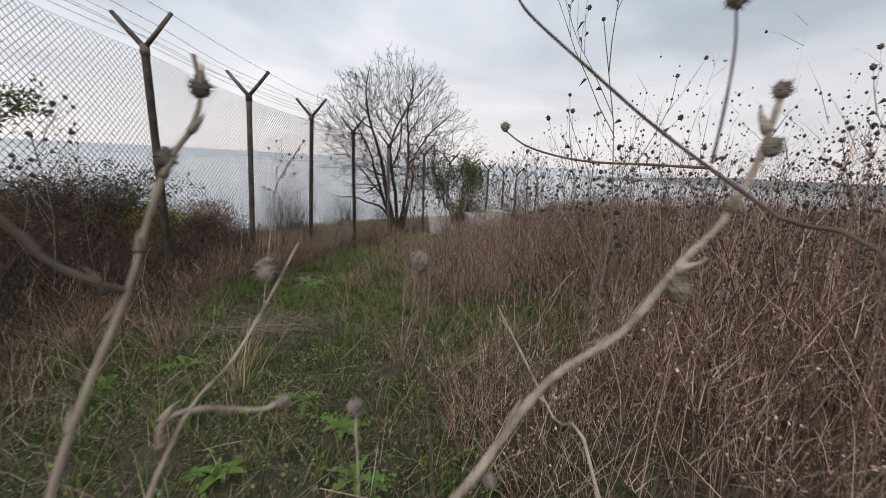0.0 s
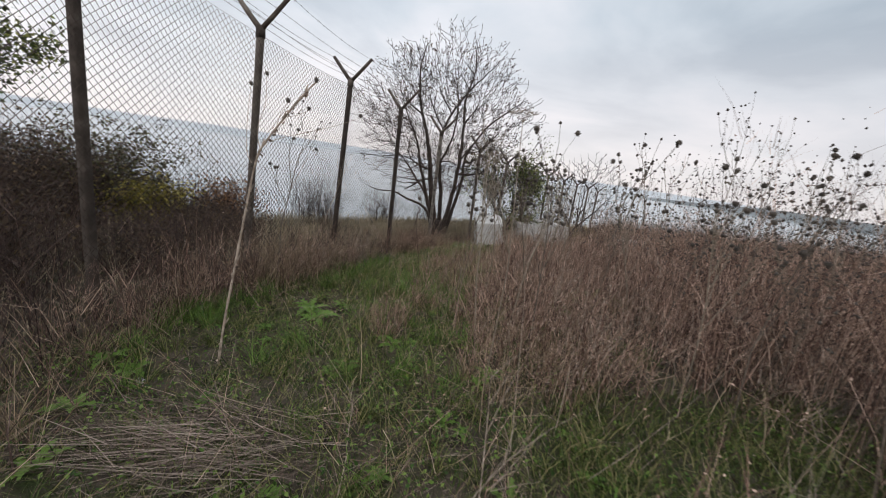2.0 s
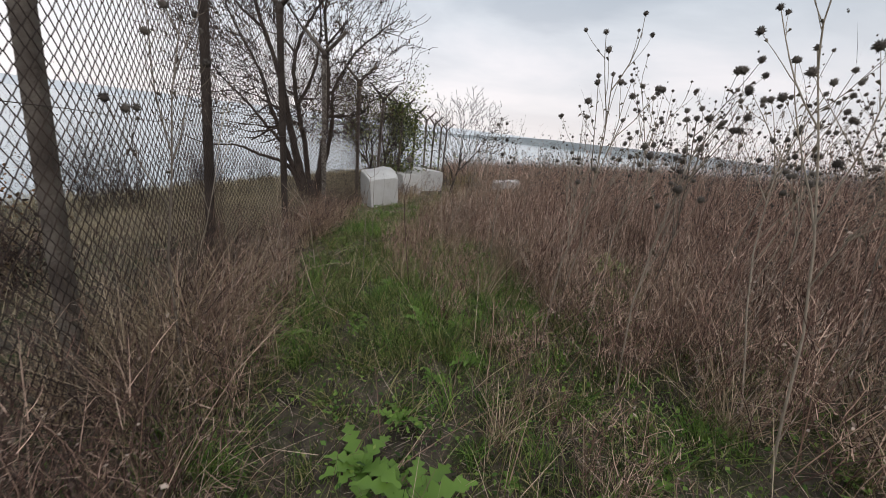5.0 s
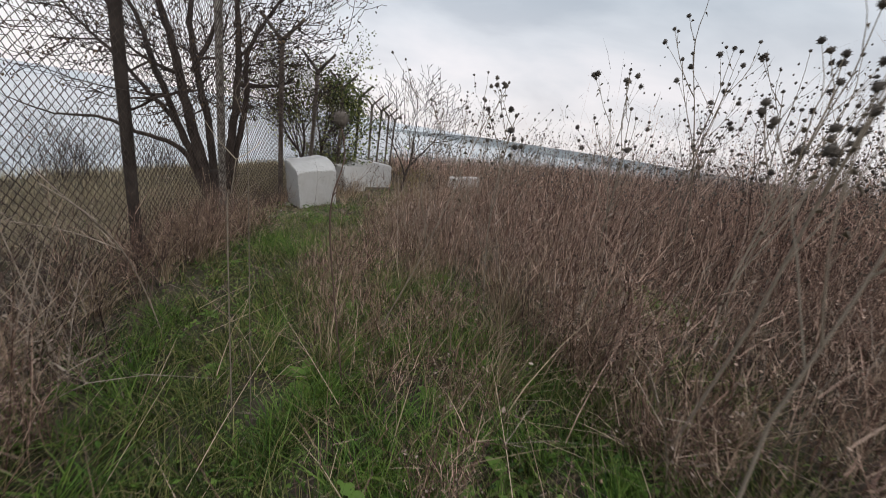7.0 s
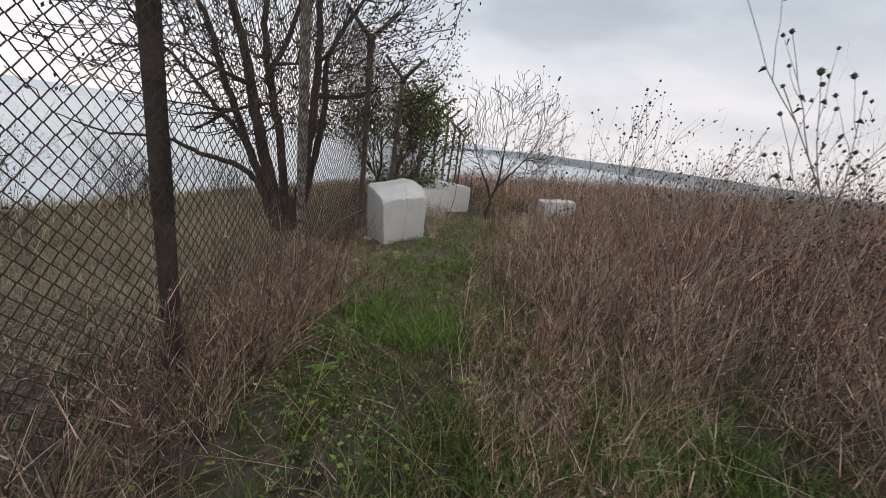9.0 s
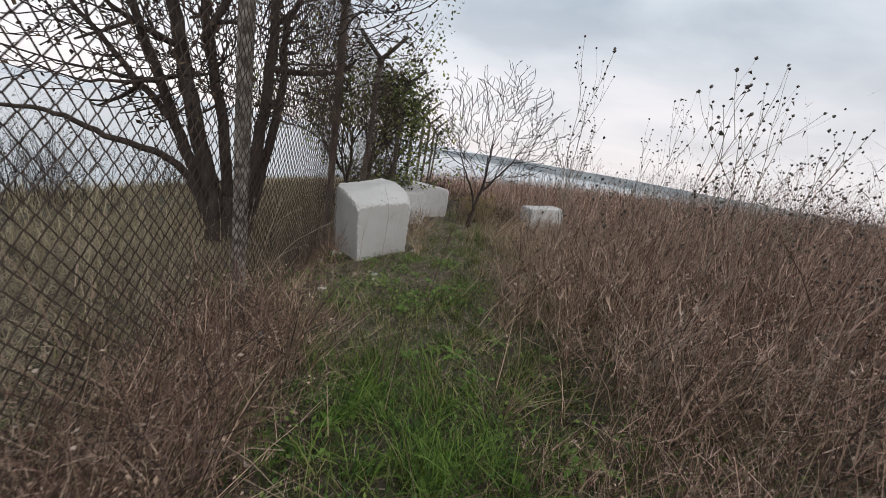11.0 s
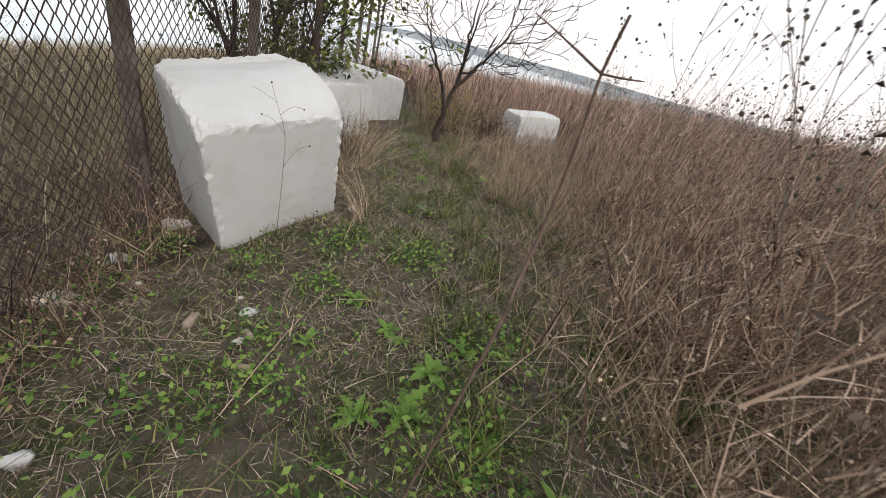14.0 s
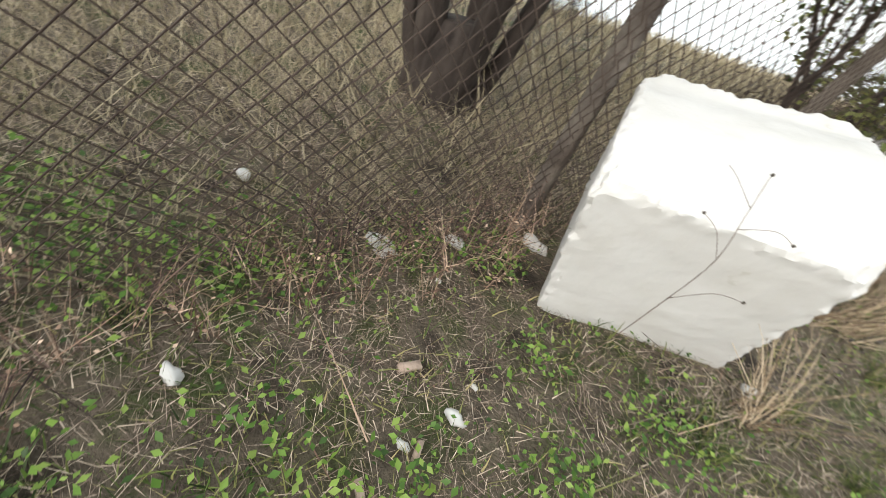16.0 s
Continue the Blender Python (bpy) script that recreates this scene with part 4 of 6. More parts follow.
TALL = "tall dead thistle with spiny dark heads among dry stalks"
SMALL = "slender dead weed with many small round seed heads"
KINDS = [thistle(1, 1.75, TALL, HEADS, 6), thistle(2, 1.55, TALL, HEADS, 7, open_=0.7), thistle(3, 1.95, TALL, HEADS, 5, 0.007), thistle(4, 1.45, TALL, HEADS, 6, open_=0.45),
         thistle(5, 1.7, SMALL, BUDS, 7, 0.004, 0.5, 2), thistle(6, 1.95, SMALL, BUDS, 6, 0.004, 0.6, 3), thistle(7, 1.5, SMALL, BUDS, 8, 0.0035, 0.6, 2)]
pr = random.Random(77)
used = set()


def plant(kind, x, y, turn=0.0, tip=(0, 0), scale=1.0):
    m = pose(x, y, float(ground_z(x, y)), tip[0], tip[1], turn)
    t = KINDS[kind]
    if kind in used:
        t = copy_thing(t, m)
    else:
        used.add(kind)
        t.matrix_basis = m
    t.scale = (scale, scale, scale)
    return t


# the clumps that stand out along the walk
for kind, x, y, turn, tip, sc in [(5, 0.72, 1.95, 10, (0, 3), 1.16), (1, 0.95, 2.3, 120, (2, -4), 0.9), (2, 1.6, 3.9, 30, (0, 4), 0.95), (0, 1.95, 4.2, 200, (-3, 0), 1.0),
                                  (2, 2.5, 4.3, 80, (0, 6), 0.95), (1, 2.9, 4.0, 150, (3, 5), 1.05), (3, 1.45, 4.7, 10, (0, 0), 1.1), (0, 3.2, 4.9, 300, (0, 9), 1.0),
                                  (2, -2.75, 6.6, 40, (-4, 10), 1.05), (4, -3.0, 8.0, 140, (0, 6), 1.1), (4, -3.75, 3.9, 0, (0, -3), 1.25), (6, -3.9, 4.4, 80, (0, 0), 1.3), (1, -4.1, 4.0, 20, (0, -2), 1.3),
                                  (0, -0.6, 6.6, 60, (4, 6), 0.95), (2, -0.2, 7.0, 170, (0, 3), 1.0), (1, 0.2, 6.6, 260, (-3, 4), 1.1), (3, 0.5, 7.2, 320, (0, -3), 1.15), (0, 0.9, 6.5, 10, (2, 8), 1.12),
                                  (4, -0.9, 8.3, 90, (0, 3), 1.0), (4, 0.12, 9.75, 20, (0, 3), 0.98), (1, 0.02, 8.45, 100, (0, 4), 1.05), (4, 0.2, 8.6, 200, (0, 4), 1.0), (0, 1.0, 8.3, 130, (0, 6), 0.95), (2, -0.28, 5.3, 50, (0, 3), 0.95), (1, 0.0, 5.6, 100, (2, 4), 1.05), (0, 0.15, 5.2, 210, (0, 4), 1.0), (3, -0.5, 6.0, 10, (0, 0), 1.05), (5, 0.5, 10.6, 40, (0, 5), 0.8),
                                  (4, 1.0, 11.0, 10, (3, 4), 0.85), (5, 1.3, 11.6, 220, (0, 10), 0.75), (6, 0.95, 12.0, 70, (0, 6), 0.95), (5, 1.6, 12.6, 130, (2, 4), 0.75), (6, 1.9, 13.4, 10, (0, 3), 0.9), (6, 0.2, 11.6, 30, (0, 7), 0.7),
                                  (4, 2.2, 11.6, 45, (0, 6), 0.85), (6, 2.7, 11.2, 250, (4, 6), 0.95), (6, 0.12, 13.5, 0, (0, 12), 0.42), (6, 0.3, 13.6, 140, (0, -9), 0.36), (5, 0.9, 11.7, 160, (2, 12), 1.0), (6, 1.1, 11.2, 310, (3, 9), 1.2), (5, 1.9, 12.8, 130, (0, 9), 0.95), (4, 1.5, 11.0, 45, (0, 11), 1.1), (5, 2.3, 12.1, 95, (2, 6), 0.98)]:
    plant(kind, x, y, turn, tip, sc)
count = 0
while count < 210:
    x, y = pr.uniform(0.6, 11), pr.uniform(1.5, 20)
    o = float(path_offset(x, y))
    if o < 1.5 or math.hypot(x, y) < 2.2 or (0 < (x - 1.5) < 4.2 and abs((y - 13.6) - 0.81 * (x - 1.5)) < 1.0):
        continue
    bud = pr.random() < (0.35 if y < 9.5 else 0.95)
    plant(pr.choice((4, 5, 6)) if bud else pr.choice((0, 1, 2, 3)), x, y, pr.uniform(0, 360), (pr.gauss(0, 4), pr.gauss(2, 5)), pr.uniform(0.85, 1.22) * (0.8 if y > 9.5 else 1.0))
    count += 1



def weed_clump(seed, height, canes, mat, label):
    """A dead twiggy weed at the origin: tangled canes that branch twice, with specks of seed on the ends."""
    rr = np.random.default_rng(seed)
    t = thing("dead_weed", (0, 0, 0), label, "dry plant", "dead twiggy weeds along the path")
    b = Build()

    def spray(o, n, az, lean, ln, w, cv, segs):
        blades(b, o, az, lean, ln, w, cv, rr.uniform(0, 6.3, n), segs)
        i = np.arange(n)
        return lambda k, s: o[k] + ln[k][:, None] * (np.stack([np.cos(az[k]), np.sin(az[k]), 0 * s], -1) * (np.sin(lean[k]) * s + cv[k] * s * s)[:, None]
                                                     + np.array([0, 0, 1.0]) * (np.cos(lean[k]) * s - 0.55 * cv[k] * s * s)[:, None])

    n = canes
    o = np.stack([rr.normal(0, 0.1, n), rr.normal(0, 0.1, n), np.full(n, -0.06)], -1)
    az = rr.uniform(0, 6.3, n)
    at = spray(o, n, az, np.abs(rr.normal(0.1, 0.3, n)), height * rr.uniform(0.5, 1.1, n), rr.uniform(0.004, 0.009, n), rr.uniform(-0.1, 0.35, n), 5)
    m = n * 6
    k = rr.integers(0, n, m)
    o2 = at(k, rr.uniform(0.25, 1.0, m))
    at2 = spray(o2, m, rr.uniform(0, 6.3, m), rr.uniform(0.2, 1.1, m), height * rr.uniform(0.1, 0.4, m), rr.uniform(0.003, 0.0055, m), rr.uniform(-0.3, 0.4, m), 3)
    q = m * 3
    k = rr.integers(0, m, q)
    s = rr.uniform(0.3, 1.0, q)
    o3 = at2(k, s)
    spray(o3, q, rr.uniform(0, 6.3, q), rr.uniform(0.1, 1.4, q), height * rr.uniform(0.04, 0.16, q), rr.uniform(0.002, 0.004, q), rr.uniform(-0.3, 0.4, q), 2)
    part("canework", b.mesh("canework", mat), None, t)
    sb = Build()
    c = o3[rr.random(q) < 0.35] + rr.normal(0, 0.02, ((1, 3)))
    leaves(sb, c, rr.uniform(0.008, 0.026, len(c)))
    part("foliage", sb.mesh("foliage", M_MULCH), None, t)
    return t


CLUMP = "tangled purplish-brown dead weed with fine twigs"
PALE = "tangled pale tan dead weed with fine twigs"
CLUMPS = [weed_clump(31, 0.8, 16, M_STALK, CLUMP), weed_clump(32, 0.65, 20, M_STALK, CLUMP), weed_clump(33, 0.9, 14, M_STALK, CLUMP), weed_clump(34, 0.7, 18, M_TAN, PALE), weed_clump(35, 0.55, 22, M_TAN, PALE)]
placed = set()


def set_clump(kind, x, y, scale):
    m = pose(x, y, float(ground_z(x, y)), pr.gauss(0, 6), pr.gauss(0, 6), pr.uniform(0, 360))
    t = CLUMPS[kind]
    if kind in placed:
        t = copy_thing(t, m)
    else:
        placed.add(kind)
        t.matrix_basis = m
    t.scale = (scale, scale, scale)


def clump_row(total, box, low, high, scale, width=0.55):
    """Weeds scattered where the distance from the path's middle lies between low and high."""
    done = 0
    while done < total:
        x, y = pr.uniform(box[0], box[1]), pr.uniform(box[2], box[3])
        o = float(path_offset(x, y))
        if not low < o < high or x < fence_x(y) + 0.1 or float(untrodden(x, y, width)) < 0.5 or float(clearing(x, y)) > 0.4 or math.hypot(x, y) < 1.7:
            continue
        if (0 < (x - 1.5) < 4.2 and abs((y - 13.6) - 0.81 * (x - 1.5)) < 0.8) or (-1.4 < x < 1.0 and y > 11.5) or (x < 3.4 and y > 14.6):
            continue
        set_clump(pr.choice((0, 1, 2, 2, 3, 4) if y < 11 else (0, 1, 3, 4)), x, y, scale * pr.uniform(0.75, 1.2))
        done += 1


clump_row(150, (-0.6, 4.6, 1.4, 15.5), 0.85, 3.4, 1.0)
clump_row(30, (-2.6, 0.6, 8.3, 10.6), -0.8, 0.95, 0.6)
clump_row(20, (-1.3, 0.4, 5.4, 8.0), -0.3, 0.9, 0.65)
clump_row(30, (-0.3, 1.6, 4.6, 7.8), 0.5, 1.9, 0.95)
clump_row(40, (-3.4, -0.6, 5.2, 11.2), -3.0, -0.75, 0.75)
clump_row(14, (-3.4, -2.2, 3.2, 6.0), -3.0, -0.85, 0.7)
for x, y, s in ((0.35, 11.7, 1.35), (0.75, 11.3, 1.5), (1.1, 12.2, 1.3), (0.2, 10.7, 1.2), (1.6, 11.8, 1.5)):
    set_clump(3, x, y, s)


def dead_stalk(label, runs, heads, mat, name="dry_thistle_stalk", head_mat=None, knots=True, withered=0):
    """A single bent dead stalk close to the path; runs: (points, radius) of stem and side shoots; heads: (place, size)."""
    o = runs[0][0][0]
    t = thing(name, o, label, "dry plant")
    for k, (pts, r) in enumerate(runs):
        b = Build()
        q = [Vector(v) for v in pts]
        fine = []
        for i in range(len(q) - 1):
            a, c = q[max(i - 1, 0)], q[min(i + 2, len(q) - 1)]
            for s in np.linspace(0, 1, 5)[:-1]:
                s2, s3 = s * s, s * s * s
                fine.append(0.5 * (2 * q[i] + (q[i + 1] - a) * s + (2 * a - 5 * q[i] + 4 * q[i + 1] - c) * s2 + (3 * q[i] - a - 3 * q[i + 1] + c) * s3))
        fine.append(q[-1])
        rad = np.linspace(r, r * 0.55, len(fine)) * RNG.uniform(0.88, 1.12, len(fine))
        tube(b, fine, rad, 7)
        if knots:
            for i in range(4, len(fine) - 1, 5):
                d = (fine[i + 1] - fine[i]).normalized()
                n = Vector(RNG.normal(size=3)).cross(d).normalized()
                tube(b, [fine[i] - d * r, fine[i] + n * r * 0.7, fine[i] + n * r * 2.2 + d * r * 2.5, fine[i] + n * r * 2.6 + d * r * 4.5], [r * 1.1, r * 1.05, r * 0.45, r * 0.1], 5)
        part("stem" if k == 0 else "side_shoot", b, mat, t, smooth=True)
    if withered:
        lb = Build()
        p0 = np.array(runs[0][0])
        q = RNG.uniform(0, len(p0) - 1.6, withered)
        k = q.astype(int)
        c = p0[k] * (1 - (q - k))[:, None] + p0[k + 1] * (q - k)[:, None]
        leaves(lb, c + RNG.normal(0, 0.006, c.shape), RNG.uniform(0.01, 0.034, withered), droop=0.9)
        part("withered_leaves", lb, M_MULCH, t)
    for c, s in heads:
        hb = Build()
        lump(hb, c, (s, s, s * 1.2), c[0] * 31 + c[2], 0.12)
        for _ in range(90):
            d = RNG.normal(size=3); d[2] += 0.3; d /= np.linalg.norm(d)
            tube(hb, [np.array(c) + d * s * 0.85, np.array(c) + d * s * RNG.uniform(1.2, 1.75)], [s * 0.09, s * 0.015], 3, False)
        part("flower_head", hb, head_mat or M_PALEHEAD, t)
    return t


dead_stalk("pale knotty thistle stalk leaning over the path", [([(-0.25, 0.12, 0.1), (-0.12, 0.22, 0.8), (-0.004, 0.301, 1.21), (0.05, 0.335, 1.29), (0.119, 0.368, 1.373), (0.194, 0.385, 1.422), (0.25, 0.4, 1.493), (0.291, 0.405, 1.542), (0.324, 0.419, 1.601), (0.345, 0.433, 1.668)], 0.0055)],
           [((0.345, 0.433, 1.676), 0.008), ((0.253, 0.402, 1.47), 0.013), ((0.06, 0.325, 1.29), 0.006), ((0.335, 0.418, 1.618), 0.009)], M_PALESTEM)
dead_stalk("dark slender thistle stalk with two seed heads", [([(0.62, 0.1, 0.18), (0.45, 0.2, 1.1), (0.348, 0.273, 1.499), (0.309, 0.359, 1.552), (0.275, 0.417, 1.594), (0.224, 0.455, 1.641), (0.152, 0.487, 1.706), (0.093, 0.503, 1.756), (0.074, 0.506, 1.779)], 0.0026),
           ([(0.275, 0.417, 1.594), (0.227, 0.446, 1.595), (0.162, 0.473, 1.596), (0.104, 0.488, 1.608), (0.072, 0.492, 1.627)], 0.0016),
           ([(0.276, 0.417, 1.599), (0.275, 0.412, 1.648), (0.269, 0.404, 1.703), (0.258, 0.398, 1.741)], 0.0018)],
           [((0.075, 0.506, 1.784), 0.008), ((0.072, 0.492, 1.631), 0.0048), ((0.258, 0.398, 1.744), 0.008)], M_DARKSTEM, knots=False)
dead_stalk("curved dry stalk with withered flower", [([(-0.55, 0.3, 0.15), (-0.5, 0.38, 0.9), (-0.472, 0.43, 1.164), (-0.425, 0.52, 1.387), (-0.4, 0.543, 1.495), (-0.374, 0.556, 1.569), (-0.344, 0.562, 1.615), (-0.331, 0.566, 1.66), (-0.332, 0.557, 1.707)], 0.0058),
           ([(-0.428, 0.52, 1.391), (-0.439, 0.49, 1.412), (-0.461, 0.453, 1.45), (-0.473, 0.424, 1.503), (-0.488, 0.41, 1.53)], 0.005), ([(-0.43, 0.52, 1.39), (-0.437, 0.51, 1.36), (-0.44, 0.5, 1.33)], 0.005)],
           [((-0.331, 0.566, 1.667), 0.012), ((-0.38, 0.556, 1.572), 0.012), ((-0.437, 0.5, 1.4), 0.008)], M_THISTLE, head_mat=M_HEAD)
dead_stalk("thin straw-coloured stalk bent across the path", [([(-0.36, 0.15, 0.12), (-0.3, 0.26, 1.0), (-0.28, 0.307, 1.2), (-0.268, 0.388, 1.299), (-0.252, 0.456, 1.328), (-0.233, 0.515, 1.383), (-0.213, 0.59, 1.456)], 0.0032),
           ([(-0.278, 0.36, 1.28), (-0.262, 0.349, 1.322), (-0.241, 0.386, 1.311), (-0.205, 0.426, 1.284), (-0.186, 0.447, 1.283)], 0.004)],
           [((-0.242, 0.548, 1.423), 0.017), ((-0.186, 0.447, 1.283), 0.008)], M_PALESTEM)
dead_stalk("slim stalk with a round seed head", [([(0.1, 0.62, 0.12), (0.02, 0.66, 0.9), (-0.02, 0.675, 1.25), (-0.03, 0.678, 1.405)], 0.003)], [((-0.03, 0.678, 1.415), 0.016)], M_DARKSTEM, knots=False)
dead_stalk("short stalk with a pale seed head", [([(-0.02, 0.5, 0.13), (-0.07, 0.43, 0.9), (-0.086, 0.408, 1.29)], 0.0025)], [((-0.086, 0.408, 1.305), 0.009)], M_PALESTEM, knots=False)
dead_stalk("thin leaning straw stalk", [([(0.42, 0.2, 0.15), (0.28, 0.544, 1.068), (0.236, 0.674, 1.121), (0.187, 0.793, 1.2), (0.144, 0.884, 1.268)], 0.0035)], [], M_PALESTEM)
# the thick bleached thistle beside the path
dead_stalk("thick bleached thistle with curled leaves beside the path",
           [([(-2.06, 4.5, -0.25), (-2.04, 4.53, 0.1), (-2.01, 4.57, 0.45), (-1.98, 4.61, 0.8), (-1.93, 4.64, 1.2), (-1.88, 4.67, 1.34), (-1.8, 4.73, 1.5), (-1.72, 4.8, 1.66), (-1.66, 4.85, 1.76)], 0.009),
            ([(-1.89, 4.67, 1.32), (-1.8, 4.72, 1.37), (-1.65, 4.82, 1.44), (-1.5, 4.9, 1.51), (-1.36, 4.92, 1.58)], 0.0024),
            ([(-1.91, 4.65, 1.27), (-1.95, 4.67, 1.4), (-1.92, 4.7, 1.56), (-1.93, 4.72, 1.74)], 0.0024),
            ([(-1.94, 4.63, 1.16), (-1.99, 4.63, 1.26), (-2.0, 4.64, 1.44), (-1.99, 4.65, 1.66)], 0.0024),
            ([(-1.84, 4.7, 1.42), (-1.83, 4.72, 1.5), (-1.8, 4.76, 1.6)], 0.002),
            ([(-1.8, 4.73, 1.5), (-1.72, 4.76, 1.53), (-1.67, 4.79, 1.57)], 0.002)],
           [((-1.36, 4.92, 1.59), 0.012), ((-1.93, 4.72, 1.75), 0.011), ((-1.99, 4.65, 1.67), 0.011), ((-1.8, 4.76, 1.61), 0.013), ((-1.67, 4.79, 1.58), 0.011), ((-1.95, 4.63, 1.17), 0.011), ((-1.66, 4.85, 1.77), 0.014)],
           M_PALESTEM, head_mat=M_HEAD, withered=150)
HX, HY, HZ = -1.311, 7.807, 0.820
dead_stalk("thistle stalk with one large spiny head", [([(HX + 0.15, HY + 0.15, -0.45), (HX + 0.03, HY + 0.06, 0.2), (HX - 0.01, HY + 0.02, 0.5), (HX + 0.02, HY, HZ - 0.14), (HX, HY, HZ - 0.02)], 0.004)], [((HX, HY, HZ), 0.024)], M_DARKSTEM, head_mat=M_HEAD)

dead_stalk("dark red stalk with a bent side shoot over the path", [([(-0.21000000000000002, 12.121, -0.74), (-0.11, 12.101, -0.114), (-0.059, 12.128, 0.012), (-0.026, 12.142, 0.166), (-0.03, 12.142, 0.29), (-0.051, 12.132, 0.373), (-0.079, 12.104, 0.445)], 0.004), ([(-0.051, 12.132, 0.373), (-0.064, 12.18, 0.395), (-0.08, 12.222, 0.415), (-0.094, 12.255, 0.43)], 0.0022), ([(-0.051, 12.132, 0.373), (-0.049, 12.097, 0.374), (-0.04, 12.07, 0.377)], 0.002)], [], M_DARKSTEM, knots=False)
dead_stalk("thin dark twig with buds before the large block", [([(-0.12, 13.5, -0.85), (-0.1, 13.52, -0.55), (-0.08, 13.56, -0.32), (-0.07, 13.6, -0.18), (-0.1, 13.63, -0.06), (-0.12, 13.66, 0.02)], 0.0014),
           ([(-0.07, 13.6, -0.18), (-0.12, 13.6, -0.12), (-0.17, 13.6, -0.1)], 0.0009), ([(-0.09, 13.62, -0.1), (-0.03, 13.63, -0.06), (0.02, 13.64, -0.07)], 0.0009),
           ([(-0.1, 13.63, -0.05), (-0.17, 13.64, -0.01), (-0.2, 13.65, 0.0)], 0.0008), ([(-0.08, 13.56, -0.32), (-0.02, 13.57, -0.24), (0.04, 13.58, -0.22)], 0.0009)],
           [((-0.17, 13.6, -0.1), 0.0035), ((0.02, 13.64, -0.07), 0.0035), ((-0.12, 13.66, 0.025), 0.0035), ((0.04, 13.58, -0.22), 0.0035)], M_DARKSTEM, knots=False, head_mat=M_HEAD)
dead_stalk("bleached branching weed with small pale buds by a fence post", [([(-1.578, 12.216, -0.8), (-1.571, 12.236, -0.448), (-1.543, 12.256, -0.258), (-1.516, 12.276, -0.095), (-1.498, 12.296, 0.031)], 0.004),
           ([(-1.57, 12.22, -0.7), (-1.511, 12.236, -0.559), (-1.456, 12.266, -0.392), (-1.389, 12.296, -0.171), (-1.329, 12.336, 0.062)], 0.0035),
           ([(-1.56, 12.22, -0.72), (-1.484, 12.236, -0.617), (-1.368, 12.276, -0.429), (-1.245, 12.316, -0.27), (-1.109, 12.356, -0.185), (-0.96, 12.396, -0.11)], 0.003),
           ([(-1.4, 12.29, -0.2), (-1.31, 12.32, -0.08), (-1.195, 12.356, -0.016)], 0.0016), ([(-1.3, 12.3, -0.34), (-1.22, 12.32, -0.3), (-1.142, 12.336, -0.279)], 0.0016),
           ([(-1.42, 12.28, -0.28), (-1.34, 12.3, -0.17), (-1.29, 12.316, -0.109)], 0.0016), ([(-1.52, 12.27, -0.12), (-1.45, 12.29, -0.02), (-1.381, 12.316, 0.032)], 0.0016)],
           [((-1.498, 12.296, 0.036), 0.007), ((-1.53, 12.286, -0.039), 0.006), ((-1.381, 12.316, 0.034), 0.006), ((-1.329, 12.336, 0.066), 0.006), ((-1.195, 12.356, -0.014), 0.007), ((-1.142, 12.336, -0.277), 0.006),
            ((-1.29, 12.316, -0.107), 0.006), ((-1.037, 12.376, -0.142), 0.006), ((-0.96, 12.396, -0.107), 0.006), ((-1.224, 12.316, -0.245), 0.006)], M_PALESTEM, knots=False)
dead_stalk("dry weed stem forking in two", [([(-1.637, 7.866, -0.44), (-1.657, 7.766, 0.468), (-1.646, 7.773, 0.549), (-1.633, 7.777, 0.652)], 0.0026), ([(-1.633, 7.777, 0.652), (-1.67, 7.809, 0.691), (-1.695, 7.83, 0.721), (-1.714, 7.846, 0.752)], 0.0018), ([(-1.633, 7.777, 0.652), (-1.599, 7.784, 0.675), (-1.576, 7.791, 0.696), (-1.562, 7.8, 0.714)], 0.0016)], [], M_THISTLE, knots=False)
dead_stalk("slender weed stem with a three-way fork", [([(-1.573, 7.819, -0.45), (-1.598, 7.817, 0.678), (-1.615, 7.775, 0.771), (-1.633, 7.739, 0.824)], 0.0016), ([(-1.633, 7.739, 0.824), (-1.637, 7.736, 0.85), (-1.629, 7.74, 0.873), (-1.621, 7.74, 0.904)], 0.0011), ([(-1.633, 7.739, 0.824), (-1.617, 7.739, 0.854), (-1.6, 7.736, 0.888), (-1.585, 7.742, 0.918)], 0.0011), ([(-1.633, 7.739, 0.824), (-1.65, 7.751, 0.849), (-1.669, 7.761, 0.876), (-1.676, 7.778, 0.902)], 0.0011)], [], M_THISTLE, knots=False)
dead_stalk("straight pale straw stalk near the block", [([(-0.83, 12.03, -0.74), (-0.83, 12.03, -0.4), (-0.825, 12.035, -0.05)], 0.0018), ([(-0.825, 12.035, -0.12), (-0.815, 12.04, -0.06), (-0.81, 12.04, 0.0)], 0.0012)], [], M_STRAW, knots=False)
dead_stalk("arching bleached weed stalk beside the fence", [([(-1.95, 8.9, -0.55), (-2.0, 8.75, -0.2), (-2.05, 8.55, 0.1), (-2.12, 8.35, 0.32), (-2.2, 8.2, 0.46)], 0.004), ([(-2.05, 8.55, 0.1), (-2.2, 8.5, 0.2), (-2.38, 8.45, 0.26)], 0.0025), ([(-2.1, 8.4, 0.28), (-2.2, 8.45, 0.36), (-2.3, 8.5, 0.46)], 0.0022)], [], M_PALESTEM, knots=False)



